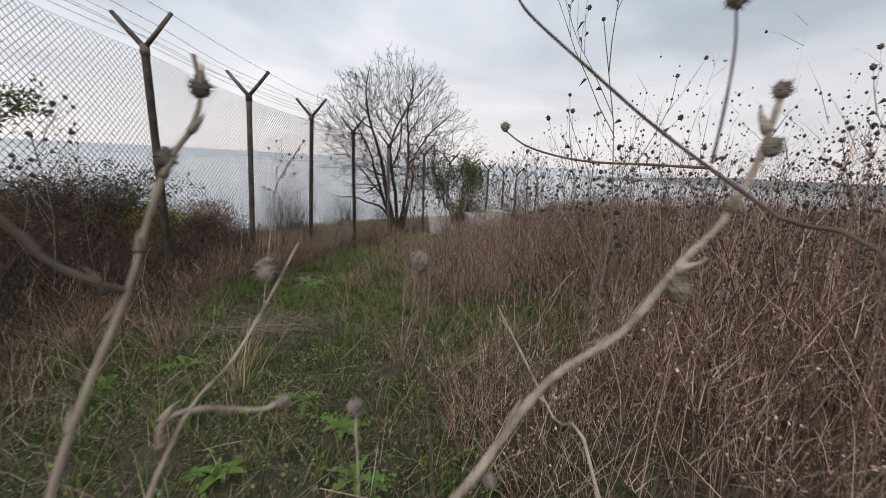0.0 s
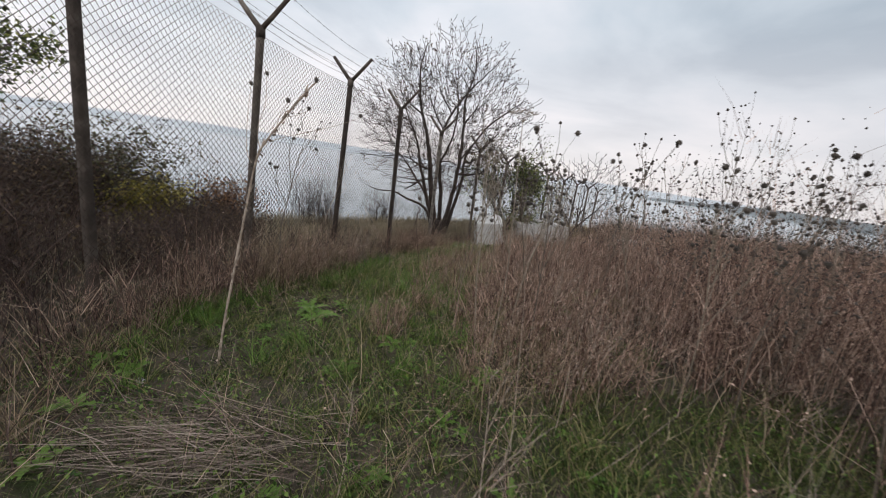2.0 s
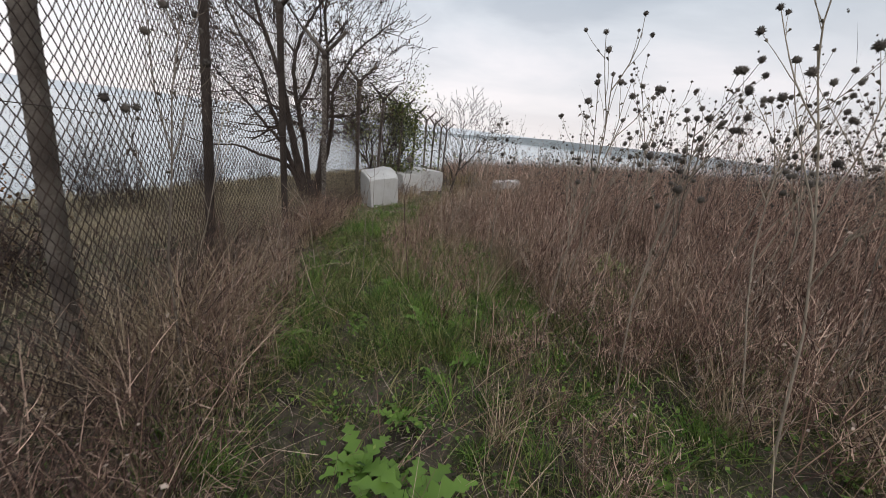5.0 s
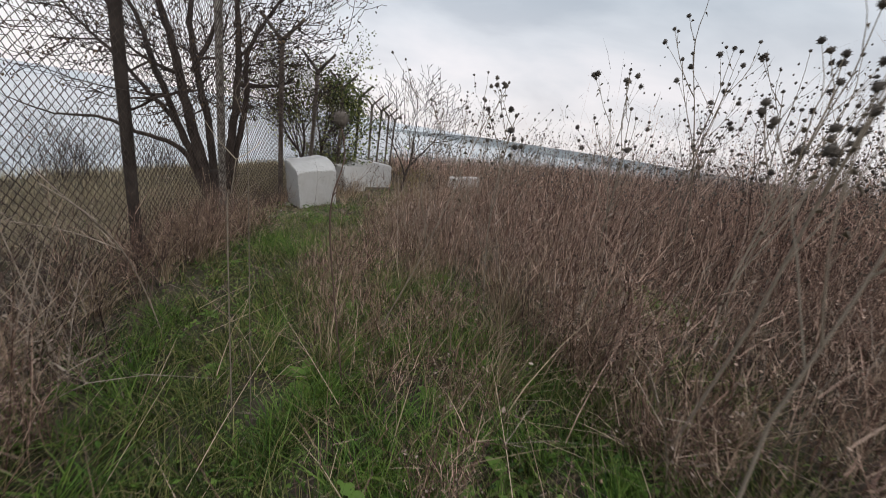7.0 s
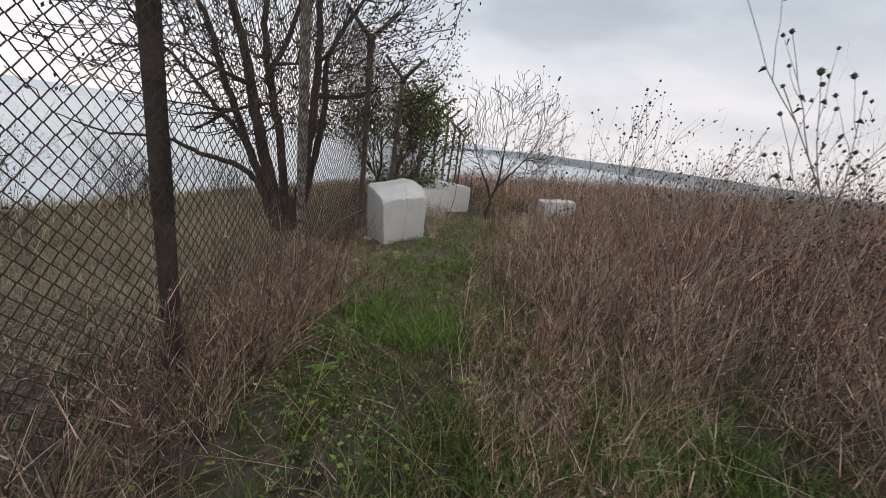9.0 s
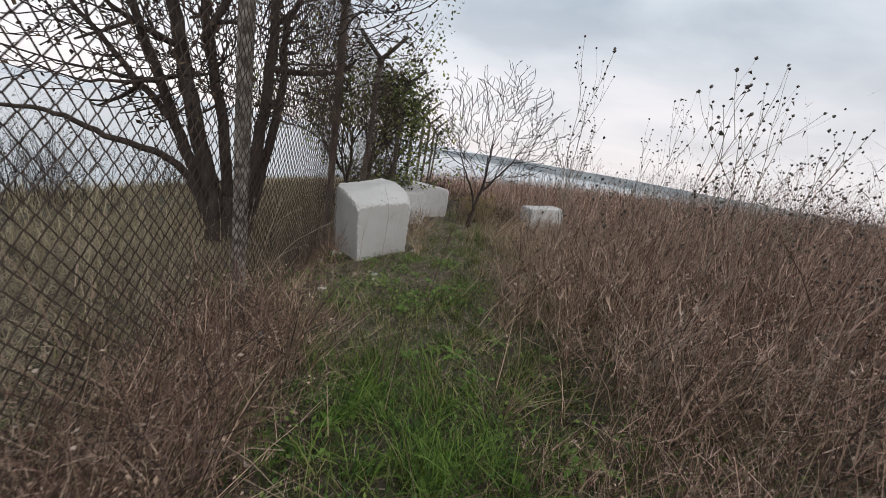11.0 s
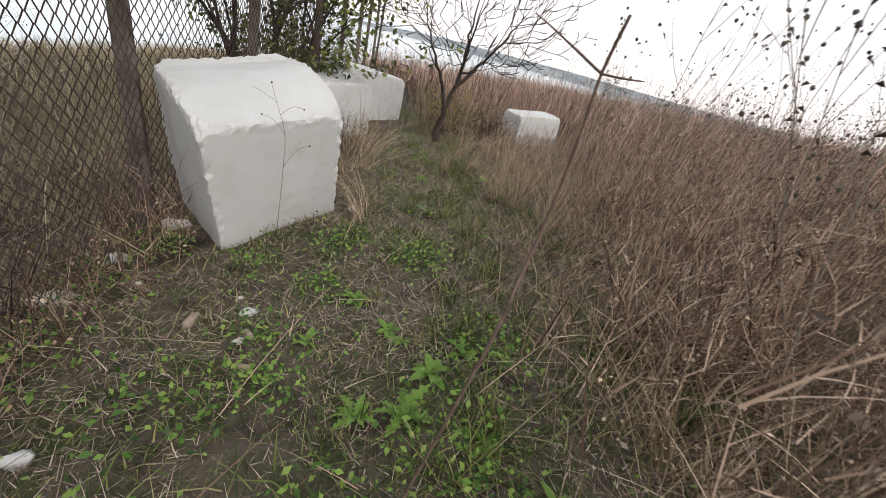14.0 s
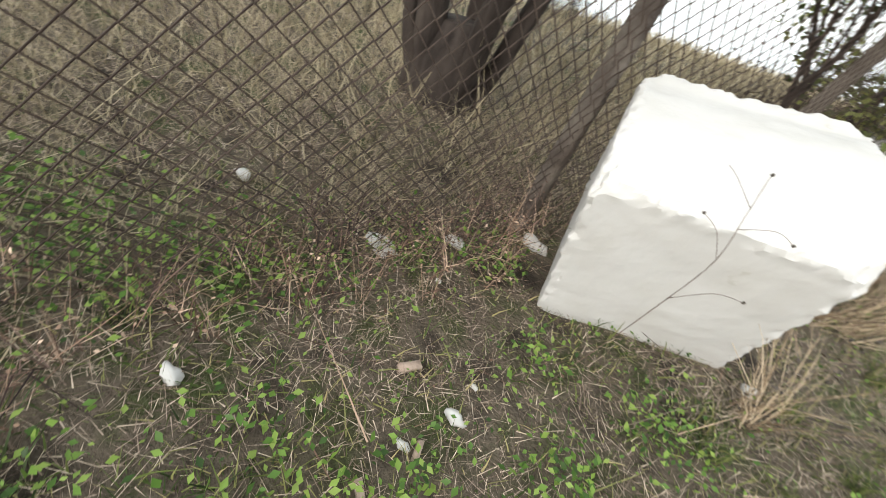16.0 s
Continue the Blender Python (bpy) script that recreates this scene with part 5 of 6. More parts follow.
def umbel_plant(x, y, height, seed, label):
    """A dry umbel: slender stem, a few side stems, each ending in a flat spray of rays."""
    rr = random.Random(seed)
    z = float(ground_z(x, y))
    t = thing("umbel_plant", (x, y, z), label, "dry plant")
    sb = Build()
    top = Vector((x + rr.uniform(-0.1, 0.1), y + rr.uniform(-0.1, 0.1), z + height))
    base = Vector((x, y, z - 0.04))
    mid = base.lerp(top, 0.55) + Vector((0.04, -0.02, 0))
    tube(sb, [base, base.lerp(mid, 0.5), mid, mid.lerp(top, 0.5), top], [0.004, 0.0036, 0.0032, 0.0026, 0.002], 5)
    ends = [(top, (top - mid).normalized(), 0.085)]
    for _ in range(2):
        a = rr.uniform(0, 6.28)
        e = mid.lerp(top, rr.uniform(0.2, 0.6)) + Vector((math.cos(a) * 0.2, math.sin(a) * 0.2, 0.22))
        tube(sb, [mid.lerp(top, 0.1), mid.lerp(e, 0.6), e], [0.003, 0.0025, 0.002], 4)
        ends.append((e, (e - mid).normalized(), 0.06))
    part("stem", sb, M_THISTLE, t)
    for e, d, r in ends:
        ub = Build()
        for k in range(13):
            a = k * 2.4
            s = r * math.sqrt((k + 0.6) / 13)
            tip = e + Vector((math.cos(a) * s, math.sin(a) * s, 0.06 - s * 0.25 + rr.uniform(-0.012, 0.012)))
            tube(ub, [e, e.lerp(tip, 0.5) + Vector((0, 0, 0.015)), tip], [0.0013, 0.001, 0.0008], 3, False)
            for _ in range(8):
                q = tip + Vector((rr.gauss(0, 0.014), rr.gauss(0, 0.014), rr.uniform(0.008, 0.022)))
                tube(ub, [tip, q], [0.0011, 0.0009], 3, False)
        part("umbel", ub, M_THISTLE, t)
    return t


umbel_plant(-0.25, 4.45, 1.78, 3, "tall dry umbel with open sprays beside the path")

# ---- rosettes of large leaves ----


def leaf_mesh(name, length, width, lobes, mat):
    b = Build()
    n = 20
    v, f = [], []
    for k in range(n + 1):
        s = k / n
        w = width * math.sin(math.pi * min(1, s * 0.92 + 0.05)) ** 0.8 * (1 - lobes * (0, 0.55, 1, 0.4)[k % 4])
        x = length * s
        z = length * (0.55 * s - 0.6 * s * s)
        v += [(x, -w, z + w * 0.35), (x, 0, z), (x, w, z + w * 0.35)]
    for k in range(n):
        o = 3 * k
        f += [(o, o + 3, o + 4), (o, o + 4, o + 1), (o + 1, o + 4, o + 5), (o + 1, o + 5, o + 2)]
    b.add(v, f)
    return b.mesh(name, mat, True)


LEAVES = [leaf_mesh("leaf", 0.26, 0.05, 0.62, M_LEAFY), leaf_mesh("leaf", 0.18, 0.034, 0.1, M_LEAFY), leaf_mesh("leaf", 0.13, 0.032, 0.35, M_LEAFY)]


def rosette(x, y, size, n, kind, seed):
    rr = random.Random(seed)
    z = float(ground_z(x, y))
    t = thing("weed_rosette", (x, y, z), "green rosette of lobed weed leaves in short grass", "weed", "leafy weeds along the path")
    for k in range(n):
        lf = new("leaf", LEAVES[kind])
        lf.parent = t
        s = size * rr.uniform(0.65, 1.15)
        lf.matrix_basis = pose(0, 0, 0.01, rr.uniform(-15, 15), rr.uniform(-32, 5), 360 * k / n + rr.uniform(-18, 18)) @ Matrix.Diagonal((s, s, s, 1))


rosette(-2.0, 5.9, 0.9, 12, 0, 1)
rosette(-1.85, 5.65, 0.9, 9, 0, 2)
rosette(1.48, 8.14, 1.3, 9, 0, 3)
rosette(-1.3, 8.1, 1.0, 9, 1, 4)
wr = random.Random(12)
k = 0
while k < 130:
    x, y = wr.uniform(-3.2, 2.5), wr.uniform(1.2, 16)
    o = float(path_offset(x, y))
    if abs(o) > 1.0 or x < fence_x(y) + 0.2 or (-0.7 < x < 0.8 and 13.5 < y < 15):
        continue
    rosette(x, y, wr.uniform(0.4, 0.75) if y < 10.5 else wr.uniform(0.3, 0.5), wr.randint(6, 9), wr.choice((0, 1, 1, 2, 2)), 50 + k)
    k += 1

# ---- grass and dry field (uncountable) ----


def stuff(name, b, mat, label, category):
    return tagged(new(name, b.mesh(name, mat)), label, category, kind="stuff")


def clear_of_blocks(x, y):
    return ~(((x > -0.42) & (x < 0.6) & (y > 13.85 + 0.49 * (x + 0.3)) & (y < 14.7)) | ((x > 1.1) & (x < 3.2) & (y > 16.5) & (y < 18.8) & (y < 17.9 + 0.5 * (x - 1.1)) & (y > 16.2 + 0.9 * (x - 1.3))))


def pick(n, box, chance, tall=False):
    x, y = scatter(n, *box)
    keep = (RNG.random(n) < chance(x, y)) & clear_of_blocks(x, y)
    if tall:
        keep &= (untrodden(x, y, 0.44) > 0.5) & (RNG.random(n) > clearing(x, y) * 0.92)
    return x[keep], y[keep]


def patch(x, y, s=1.0, ph=0.0):
    return 0.5 + 0.5 * np.sin(1.9 * s * x + 1.1 * s * y + ph) * np.sin(1.3 * s * y - 0.8 * s * x + 2 * ph)


def lane(x, y, half=0.95, soft=0.35):
    o = path_offset(x, y)
    return 1 / (1 + np.exp((np.abs(o) - half) / soft * 2.5))


def right_of(x, y, edge=0.8, soft=0.3):
    return 1 / (1 + np.exp(-(path_offset(x, y) - edge) / soft * 2.5))


def left_of(x, y, edge=0.75, soft=0.25):
    inside = (x > fence_x(y) + 0.02)
    return inside / (1 + np.exp((path_offset(x, y) + edge) / soft * 2.5))


# short green grass along the path
b = Build()
x, y = pick(260000, (-4.2, 4.0, 0.2, 20), lambda x, y: lane(x, y, 1.4, 0.7) * np.clip(1.25 * patch(x, y, 1.3, 1.0) * (0.35 + 0.65 * patch(x, y, 4.1, 2.0)) + 0.08, 0, 1) * np.where(y > 12.4, 1.0, np.where((y > 7.6) & (y < 10), 0.6, 1.0)))
n = len(x)
blades(b, at_ground(x, y), RNG.uniform(0, 6.3, n), RNG.uniform(0.05, 0.9, n), (RNG.gamma(5, 0.022, n) + 0.04) * np.where(y > 12.4, 0.5, 1.0), RNG.uniform(0.003, 0.008, n), RNG.uniform(0.1, 0.7, n), RNG.uniform(0, 6.3, n))
stuff("grass", b, M_GRASS, "short uneven green grass along the path", "grass")

b = Build()
x, y = pick(60000, (-0.4, 3.2, 3.0, 9.8), lambda x, y: clearing(x, y) * (0.3 + 0.7 * patch(x, y, 2.2, 0.6)))
n = len(x)
blades(b, at_ground(x, y), RNG.uniform(0, 6.3, n), RNG.uniform(0.05, 0.9, n), RNG.gamma(5, 0.025, n) + 0.05, RNG.uniform(0.004, 0.009, n), RNG.uniform(0.1, 0.7, n), RNG.uniform(0, 6.3, n))
stuff("grass", b, M_GRASS, "low green grass in gaps of the dry field", "grass")

b = Build()
x, y = pick(420000, (-3.6, 2.6, 0.4, 16.5), lambda x, y: np.maximum(lane(x, y, 1.15, 0.4), clearing(x, y)) * (0.45 + 0.55 * patch(x, y, 1.9, 0.8)) * np.where(y > 11.6, 0.55, 1.0))
n = len(x)
blades(b, at_ground(x, y), RNG.uniform(0, 6.3, n), RNG.uniform(0.1, 1.1, n), RNG.uniform(0.02, 0.07, n) * np.where(y > 11.6, 0.7, 1.0), RNG.uniform(0.004, 0.01, n), RNG.uniform(0, 0.5, n), RNG.uniform(0, 6.3, n), 1)
stuff("turf", b, M_GRASS, "low mossy turf on the path", "grass")

# small round-leaved ground cover


def clumps(x, y):
    """Where the low leafy plants grow thick near the large block."""
    v = np.zeros(x.shape)
    for cx, cy, r in ((-0.99, 13.22, 0.2), (-1.13, 13.02, 0.22), (-1.3, 12.84, 0.24), (-1.55, 12.75, 0.25), (-0.6, 13.8, 0.2), (-0.85, 13.6, 0.16), (-0.6, 12.72, 0.17), (-0.36, 12.72, 0.15),
                      (-0.3, 12.93, 0.12), (0.0, 13.24, 0.15), (0.28, 13.62, 0.18), (-0.2, 13.5, 0.12), (0.52, 12.56, 0.2), (0.1, 12.2, 0.25), (-0.35, 12.1, 0.22), (-0.9, 12.3, 0.2), (0.6, 13.3, 0.2)):
        v = np.maximum(v, np.exp(-((x - cx) ** 2 + (y - cy) ** 2) / r ** 2))
    return v


b = Build()
x, y = pick(190000, (-4, 4.0, 0.2, 19), lambda x, y: np.maximum(np.maximum(lane(x, y, 1.15), clearing(x, y)) * np.clip(patch(x, y, 2.1, 0.3) * (0.4 + patch(x, y, 5.3, 1.3)), 0, 1) * np.where(y > 11.3, 0.35, 1.0), 0))
n = len(x)
c = at_ground(x, y, -0.02); c[:, 2] += RNG.uniform(0, 0.05, n)
leaves(b, c, RNG.uniform(0.012, 0.036, n) * np.where(y > 11.5, 0.75, 1.0), up=2.5)
x, y = pick(60000, (-2.4, 1.2, 11.4, 14.4), lambda x, y: clumps(x, y) ** 1.5 * (0.3 + 0.7 * patch(x, y, 5.0, 1.0)))
n = len(x)
c = at_ground(x, y, -0.025); c[:, 2] += RNG.uniform(0, 0.085, n)
leaves(b, c, RNG.uniform(0.012, 0.034, n), up=2.2)
stuff("ground_cover", b, M_LEAFY, "low leafy green ground cover", "weeds")

# tufts of longer grass
def tufts(n, box, chance, per, reach, wide, mat, name, label):
    b = Build()
    tx, ty = pick(n, box, chance, reach > 0.3)
    i = np.repeat(np.arange(len(tx)), per)
    k = len(i)
    size = RNG.uniform(0.6, 1.35, len(tx))[i]
    x, y = tx[i] + RNG.normal(0, 0.035, k) * size, ty[i] + RNG.normal(0, 0.035, k) * size
    way = RNG.uniform(0, 6.3, len(tx))[i]
    az = np.where(RNG.random(k) < 0.5, way + RNG.normal(0, 0.6, k), RNG.uniform(0, 6.3, k))
    blades(b, at_ground(x, y), az, np.abs(RNG.normal(0.25, 0.3, k)), reach * size * RNG.uniform(0.5, 1.2, k), wide * RNG.uniform(0.7, 1.3, k), RNG.uniform(0.1, 0.75, k), RNG.uniform(0, 6.3, k), 3)
    return stuff(name, b, mat, label, "grass")


tufts(900, (-4, 4, 0.6, 18), lambda x, y: lane(x, y, 1.0) * np.where(y > 12.3, 0.2, 1.0), 45, 0.21, 0.0055, M_GRASS, "grass_tufts", "green grass tufts along the path")
tufts(620, (-4, 4, 0.9, 18), lambda x, y: np.maximum(lane(x, y, 0.5) * 0.15, np.exp(-((np.abs(path_offset(x, y)) - 0.95) / 0.4) ** 2)) * (np.hypot(x, y) > 1.2) * np.where((y > 11.3) & (y < 15) & (path_offset(x, y) < 0.5), 0.03 + 0.5 * (x < fence_x(y) + 0.6) * (y < 12.3), np.where((y < 4.6) & (path_offset(x, y) > 0), 0.4, 1.0)), 60, 0.6, 0.0045, M_STRAW, "straw_tufts", "drooping straw-coloured grass tufts beside the path")

tufts(260, (-1.9, 0.1, 9.7, 11.8), lambda x, y: np.exp(-((x + 0.95) / 0.42) ** 2 - ((y - 10.8) / 0.55) ** 2), 50, 0.24, 0.0055, M_LEAFY, "fresh_grass", "bright green fresh grass tuft")
tufts(170, (-3.2, -2.0, 4.2, 6.8), lambda x, y: untrodden(x, y) * np.exp(-((x + 2.75) / 0.3) ** 2 - ((y - 5.6) / 0.5) ** 2), 60, 0.24, 0.0055, M_LEAFY, "fresh_grass", "bright green fresh grass by the fence")
tufts(110, (-2.9, -0.3, 2.0, 8.5), lambda x, y: untrodden(x, y), 55, 0.2, 0.0055, M_LEAFY, "fresh_grass", "bright green fresh grass along the path")

tufts(420, (0.2, 3.2, 12.2, 16.4), lambda x, y: np.exp(-((path_offset(x, y) - 0.35) / 0.5) ** 2) * (0.2 + 0.8 * patch(x, y, 2.3, 0.5)), 45, 0.16, 0.005, M_GRASS, "grass_tufts", "soft green grass tufts beyond the large block")

# long straw tussocks drooping over the path by the fence
tufts(26, (-3.3, -2.2, 5.6, 8.2), lambda x, y: untrodden(x, y, 0.75), 110, 0.8, 0.0045, M_STRAW, "straw_tussocks", "long drooping straw-coloured grass tussocks by the fence")

# a swath of fallen grey stems
b = Build()
n = 420
x, y = -1.46 + RNG.normal(0, 0.3, n), 3.75 + RNG.normal(0, 0.16, n)
c = at_ground(x, y, -0.03)
c[:, 2] += RNG.uniform(0, 0.07, n)
blades(b, c, 3.6 + RNG.normal(0, 0.45, n), RNG.uniform(1.25, 1.6, n), RNG.uniform(0.25, 0.75, n), RNG.uniform(0.003, 0.006, n), RNG.uniform(-0.05, 0.15, n), RNG.uniform(0, 6.3, n), 3)
stuff("fallen_stems", b, M_MULCH, "fallen grey dead stems lying across the grass", "dry stalks")

b = Build()
x, y = pick(9000, (-3.6, 3.0, 0.8, 16), lambda x, y: lane(x, y, 1.3, 0.5) * np.clip(0.12 + 0.9 * patch(x, y, 1.7, 3.1), 0, 1) * np.where(y > 11.5, 0.5, 1.0))
n = len(x)
c = at_ground(x, y, -0.02)
c[:, 2] += RNG.uniform(0, 0.09, n)
blades(b, c, 2.6 * patch(x, y, 0.9, 0.7) + RNG.normal(0, 0.9, n), RNG.uniform(1.0, 1.55, n), RNG.gamma(4, 0.1, n) * np.where(y > 11.5, 0.5, 1.0), RNG.uniform(0.0022, 0.005, n), RNG.uniform(-0.1, 0.3, n), RNG.uniform(0, 6.3, n), 4)
stuff("fallen_stems", b, M_TAN, "thin pale fallen stems lying over the grass", "dry stalks")

# flattened dead litter on the path
b = Build()
x, y = pick(200000, (-4.2, 4.5, 0.2, 19), lambda x, y: np.maximum(lane(x, y, 1.4, 0.5), (x > fence_x(y) - 0.8) * (path_offset(x, y) < 0) * (y > 10) * 1.0) * (0.35 + 0.65 * patch(x, y, 1.1, 2.2)))
n = len(x)
blades(b, at_ground(x, y, -0.004), RNG.uniform(0, 6.3, n), RNG.uniform(1.0, 1.5, n), (RNG.gamma(3, 0.03, n) + 0.03) * np.where(y > 11.5, 0.55, 1.0), RNG.uniform(0.002, 0.006, n) * np.where(y > 11.5, 0.55, 1.0), RNG.uniform(0, 0.1, n), RNG.uniform(0, 6.3, n), 1)
stuff("dead_litter", b, M_MULCH, "matted dead stems and litter on the soil", "litter")
b = Build()
x, y = pick(360000, (-5, 4, 10.8, 17), lambda x, y: (x > fence_x(y) - 3.0) * (path_offset(x, y) < 1.3) * (0.3 + 0.7 * patch(x, y, 2.1, 2.2)) * np.clip((y - 10.8) / 1.0, 0, 1) * (1 - 0.7 * clumps(x, y)))
n = len(x)
blades(b, at_ground(x, y, -0.006), RNG.uniform(0, 6.3, n), RNG.uniform(0.8, 1.5, n), RNG.gamma(3, 0.013, n) + 0.015, RNG.uniform(0.0016, 0.004, n), RNG.uniform(0, 0.2, n), RNG.uniform(0, 6.3, n), 1)
stuff("dead_litter", b, M_LITTER, "pale matted straw and stem litter near the blocks", "litter")


def stalks(b, x, y, h, lean, w, twigs, segs=3, seeds=False, twig_len=0.22):
    """Dry stalks with a few side twigs each."""
    n = len(x)
    az = RNG.uniform(0, 6.3, n)
    root = at_ground(x, y)
    ln = h * RNG.uniform(0.55, 1.15, n) * (0.5 + 0.75 * patch(x, y, 2.7, 0.9))
    le = np.abs(RNG.normal(0, lean, n)) + np.where(RNG.random(n) < 0.09, RNG.uniform(0.3, 1.1, n), 0)
    cv = RNG.uniform(-0.15, 0.4, n)
    blades(b, root, az, le, ln, w * RNG.uniform(0.7, 1.4, n), cv, RNG.uniform(0, 6.3, n), segs)
    if twigs:
        k = n * twigs
        i = RNG.integers(0, n, k)
        s = RNG.uniform(0.3, 1.0, k) ** 0.8
        hv = np.stack([np.cos(az[i]), np.sin(az[i]), np.zeros(k)], -1)
        o = root[i] + ln[i][:, None] * (hv * (np.sin(le[i]) * s + cv[i] * s * s)[:, None] + np.array([0, 0, 1.0]) * (np.cos(le[i]) * s - 0.55 * cv[i] * s * s)[:, None])
        if seeds:
            leaves(b, o + RNG.normal(0, 0.03, (k, 3)) + [0, 0, 0.02], RNG.uniform(0.008, 0.02, k), droop=0.2)
        blades(b, o, RNG.uniform(0, 6.3, k), RNG.uniform(0.15, 1.25, k), RNG.uniform(0.25, 1.2, k) * twig_len, w[i] * 0.6, RNG.uniform(-0.1, 0.4, k), RNG.uniform(0, 6.3, k), 2)
    return root, ln


def full(n, v):
    return np.full(n, v)


def sight_gap(x, y):
    """The low, thin growth in front of the farthest block."""
    s = np.clip(((x - 1.5) * 3.7 + (y - 13.6) * 3.0) / (3.7 ** 2 + 3.0 ** 2), 0, 1)
    return np.hypot(x - 1.5 - 3.7 * s, y - 13.6 - 3.0 * s) < 0.75


# dense dry field beside the path
b = Build()
x, y = pick(27000, (-2.2, 6.5, 0.9, 12), lambda x, y: (0.05 + right_of(x, y, 1.05, 0.6)) * np.clip(1.25 - path_offset(x, y) / 7, 0, 1) * np.clip(0.05 + 1.3 * patch(x, y, 1.7, 0.4), 0, 1) * np.clip(0.45 + 0.4 * path_offset(x, y) - 0.38, 0.1, 1) * (y < 11) * (np.hypot(x, y) > 0.9), True)
o = path_offset(x, y)
h = (0.5 + 0.9 * np.clip((o - 0.7) / 2.4, 0, 1) + 0.2 * patch(x, y, 0.9, 3)) * RNG.uniform(0.6, 1.2, len(x))
stalks(b, x, y, h, 0.24, 0.003 + 0.006 * RNG.random(len(x)) ** 3, 7, seeds=True)
stuff("dry_stalks", b, M_STALK, "dense field of purplish-brown dry weed stalks", "dry stalks")
b = Build()
x, y = pick(24000, (-2.2, 6.5, 10, 20), lambda x, y: right_of(x, y, 1.0, 0.6) * np.clip(1.25 - path_offset(x, y) / 7, 0, 1) * np.clip(0.2 + 1.2 * patch(x, y, 1.4, 0.4), 0, 1) * np.clip((y - 10) / 2, 0, 1), True)
o = path_offset(x, y)
h = (0.45 + 0.6 * np.clip((o - 0.7) / 2.6, 0, 1) + 0.2 * patch(x, y, 0.9, 3)) * RNG.uniform(0.6, 1.2, len(x))
h = np.where(sight_gap(x, y), h * 0.3, h)
stalks(b, x, y, h, 0.26, 0.003 + 0.006 * RNG.random(len(x)) ** 3, 7, seeds=True)
stuff("dry_stalks", b, M_TAN, "tan and brown dry weed stalks beyond the blocks", "dry stalks")

# bleached tall stalks standing out of the field
b = Build()
x, y = pick(5200, (-1.5, 5.5, 1.2, 18), lambda x, y: right_of(x, y, 0.9, 0.5) * np.clip(1.1 - path_offset(x, y) / 6, 0, 1) * np.where(y > 10.3, 0.3, 0.75) * (np.hypot(x, y) > 1.3), True)
stalks(b, x, y, 0.55 + 0.7 * RNG.random(len(x)), 0.3, 0.003 + 0.0045 * RNG.random(len(x)), 5, 4, twig_len=0.34)
stuff("bleached_stalks", b, M_PALESTEM, "bleached branching stalks standing out of the field", "dry stalks")

# straw bents among them and across the narrow stretch
b = Build()
x, y = pick(26000, (-3.2, 5, 0.8, 20), lambda x, y: (0.7 * right_of(x, y, 0.75) * np.clip(1.1 - path_offset(x, y) / 4, 0, 1) + 0.35 * lane(x, y, 0.9) * ((y > 7.6) & (y < 10.2)) + 0.09 * lane(x, y, 1.0) * (y < 11) + 0.3 * (y > 11) * right_of(x, y, 0.6)
                                                     + 0.6 * left_of(x, y, 0.6) * ((y < 9.6) | (y > 15))) * (np.hypot(x, y) > 0.9), True)
stalks(b, x, y, full(len(x), 0.55), 0.5, full(len(x), 0.0042), 1)
stuff("straw_bents", b, M_STRAW, "pale straw-coloured grass bents leaning every way", "dry grass")

# brown growth between path and fence
b = Build()
x, y = pick(30000, (-4, 1.5, 1.0, 20), lambda x, y: left_of(x, y, 0.85) * (0.35 + 0.65 * patch(x, y, 1.0, 1.4)) * np.where((y > 11.5) & (y < 15), 0.9 * (x < fence_x(y) + np.clip(0.8 - 0.5 * (y - 11.5), 0.2, 1.0)), 1.0), True)
stalks(b, x, y, (0.55 + 0.35 * patch(x, y, 1.0, 1.4)) * np.where(y > 12.0, 0.5, 1.0), 0.42, 0.003 + 0.005 * RNG.random(len(x)) ** 2, 7, twig_len=0.3)
stuff("dry_stalks", b, M_BRAMBLE, "tangled dark brown dry canes along the fence foot", "dry stalks")
b = Build()
x, y = pick(4200, (-4, 1.5, 1.5, 12), lambda x, y: left_of(x, y, 0.7) * patch(x, y, 1.6, 0.4), True)
stalks(b, x, y, full(len(x), 0.9), 0.65, full(len(x), 0.0045), 5, 4, twig_len=0.35)
stuff("bleached_stalks", b, M_TAN, "pale arching dead stems over the fence-side thicket", "dry stalks")

b = Build()
x, y = pick(16000, (-2.6, 0.2, 10.4, 14.0), lambda x, y: (x > fence_x(y) + 0.03) * np.exp(-(np.maximum(0, x - fence_x(y) - 0.15) / np.where(y < 12.0, 0.4, 0.14)) ** 2) * (0.3 + 0.7 * patch(x, y, 2.4, 1.9)) * np.where(y < 12.0, 1.0, 0.45), True)
stalks(b, x, y, (0.42 + 0.2 * RNG.random(len(x))) * np.where(y > 12.0, 0.6, 1.0), 0.5, 0.0028 + 0.004 * RNG.random(len(x)) ** 2, 5, seeds=True, twig_len=0.2)
stuff("dry_stalks", b, M_TAN, "brown twiggy dead weeds against the foot of the fence", "dry stalks")

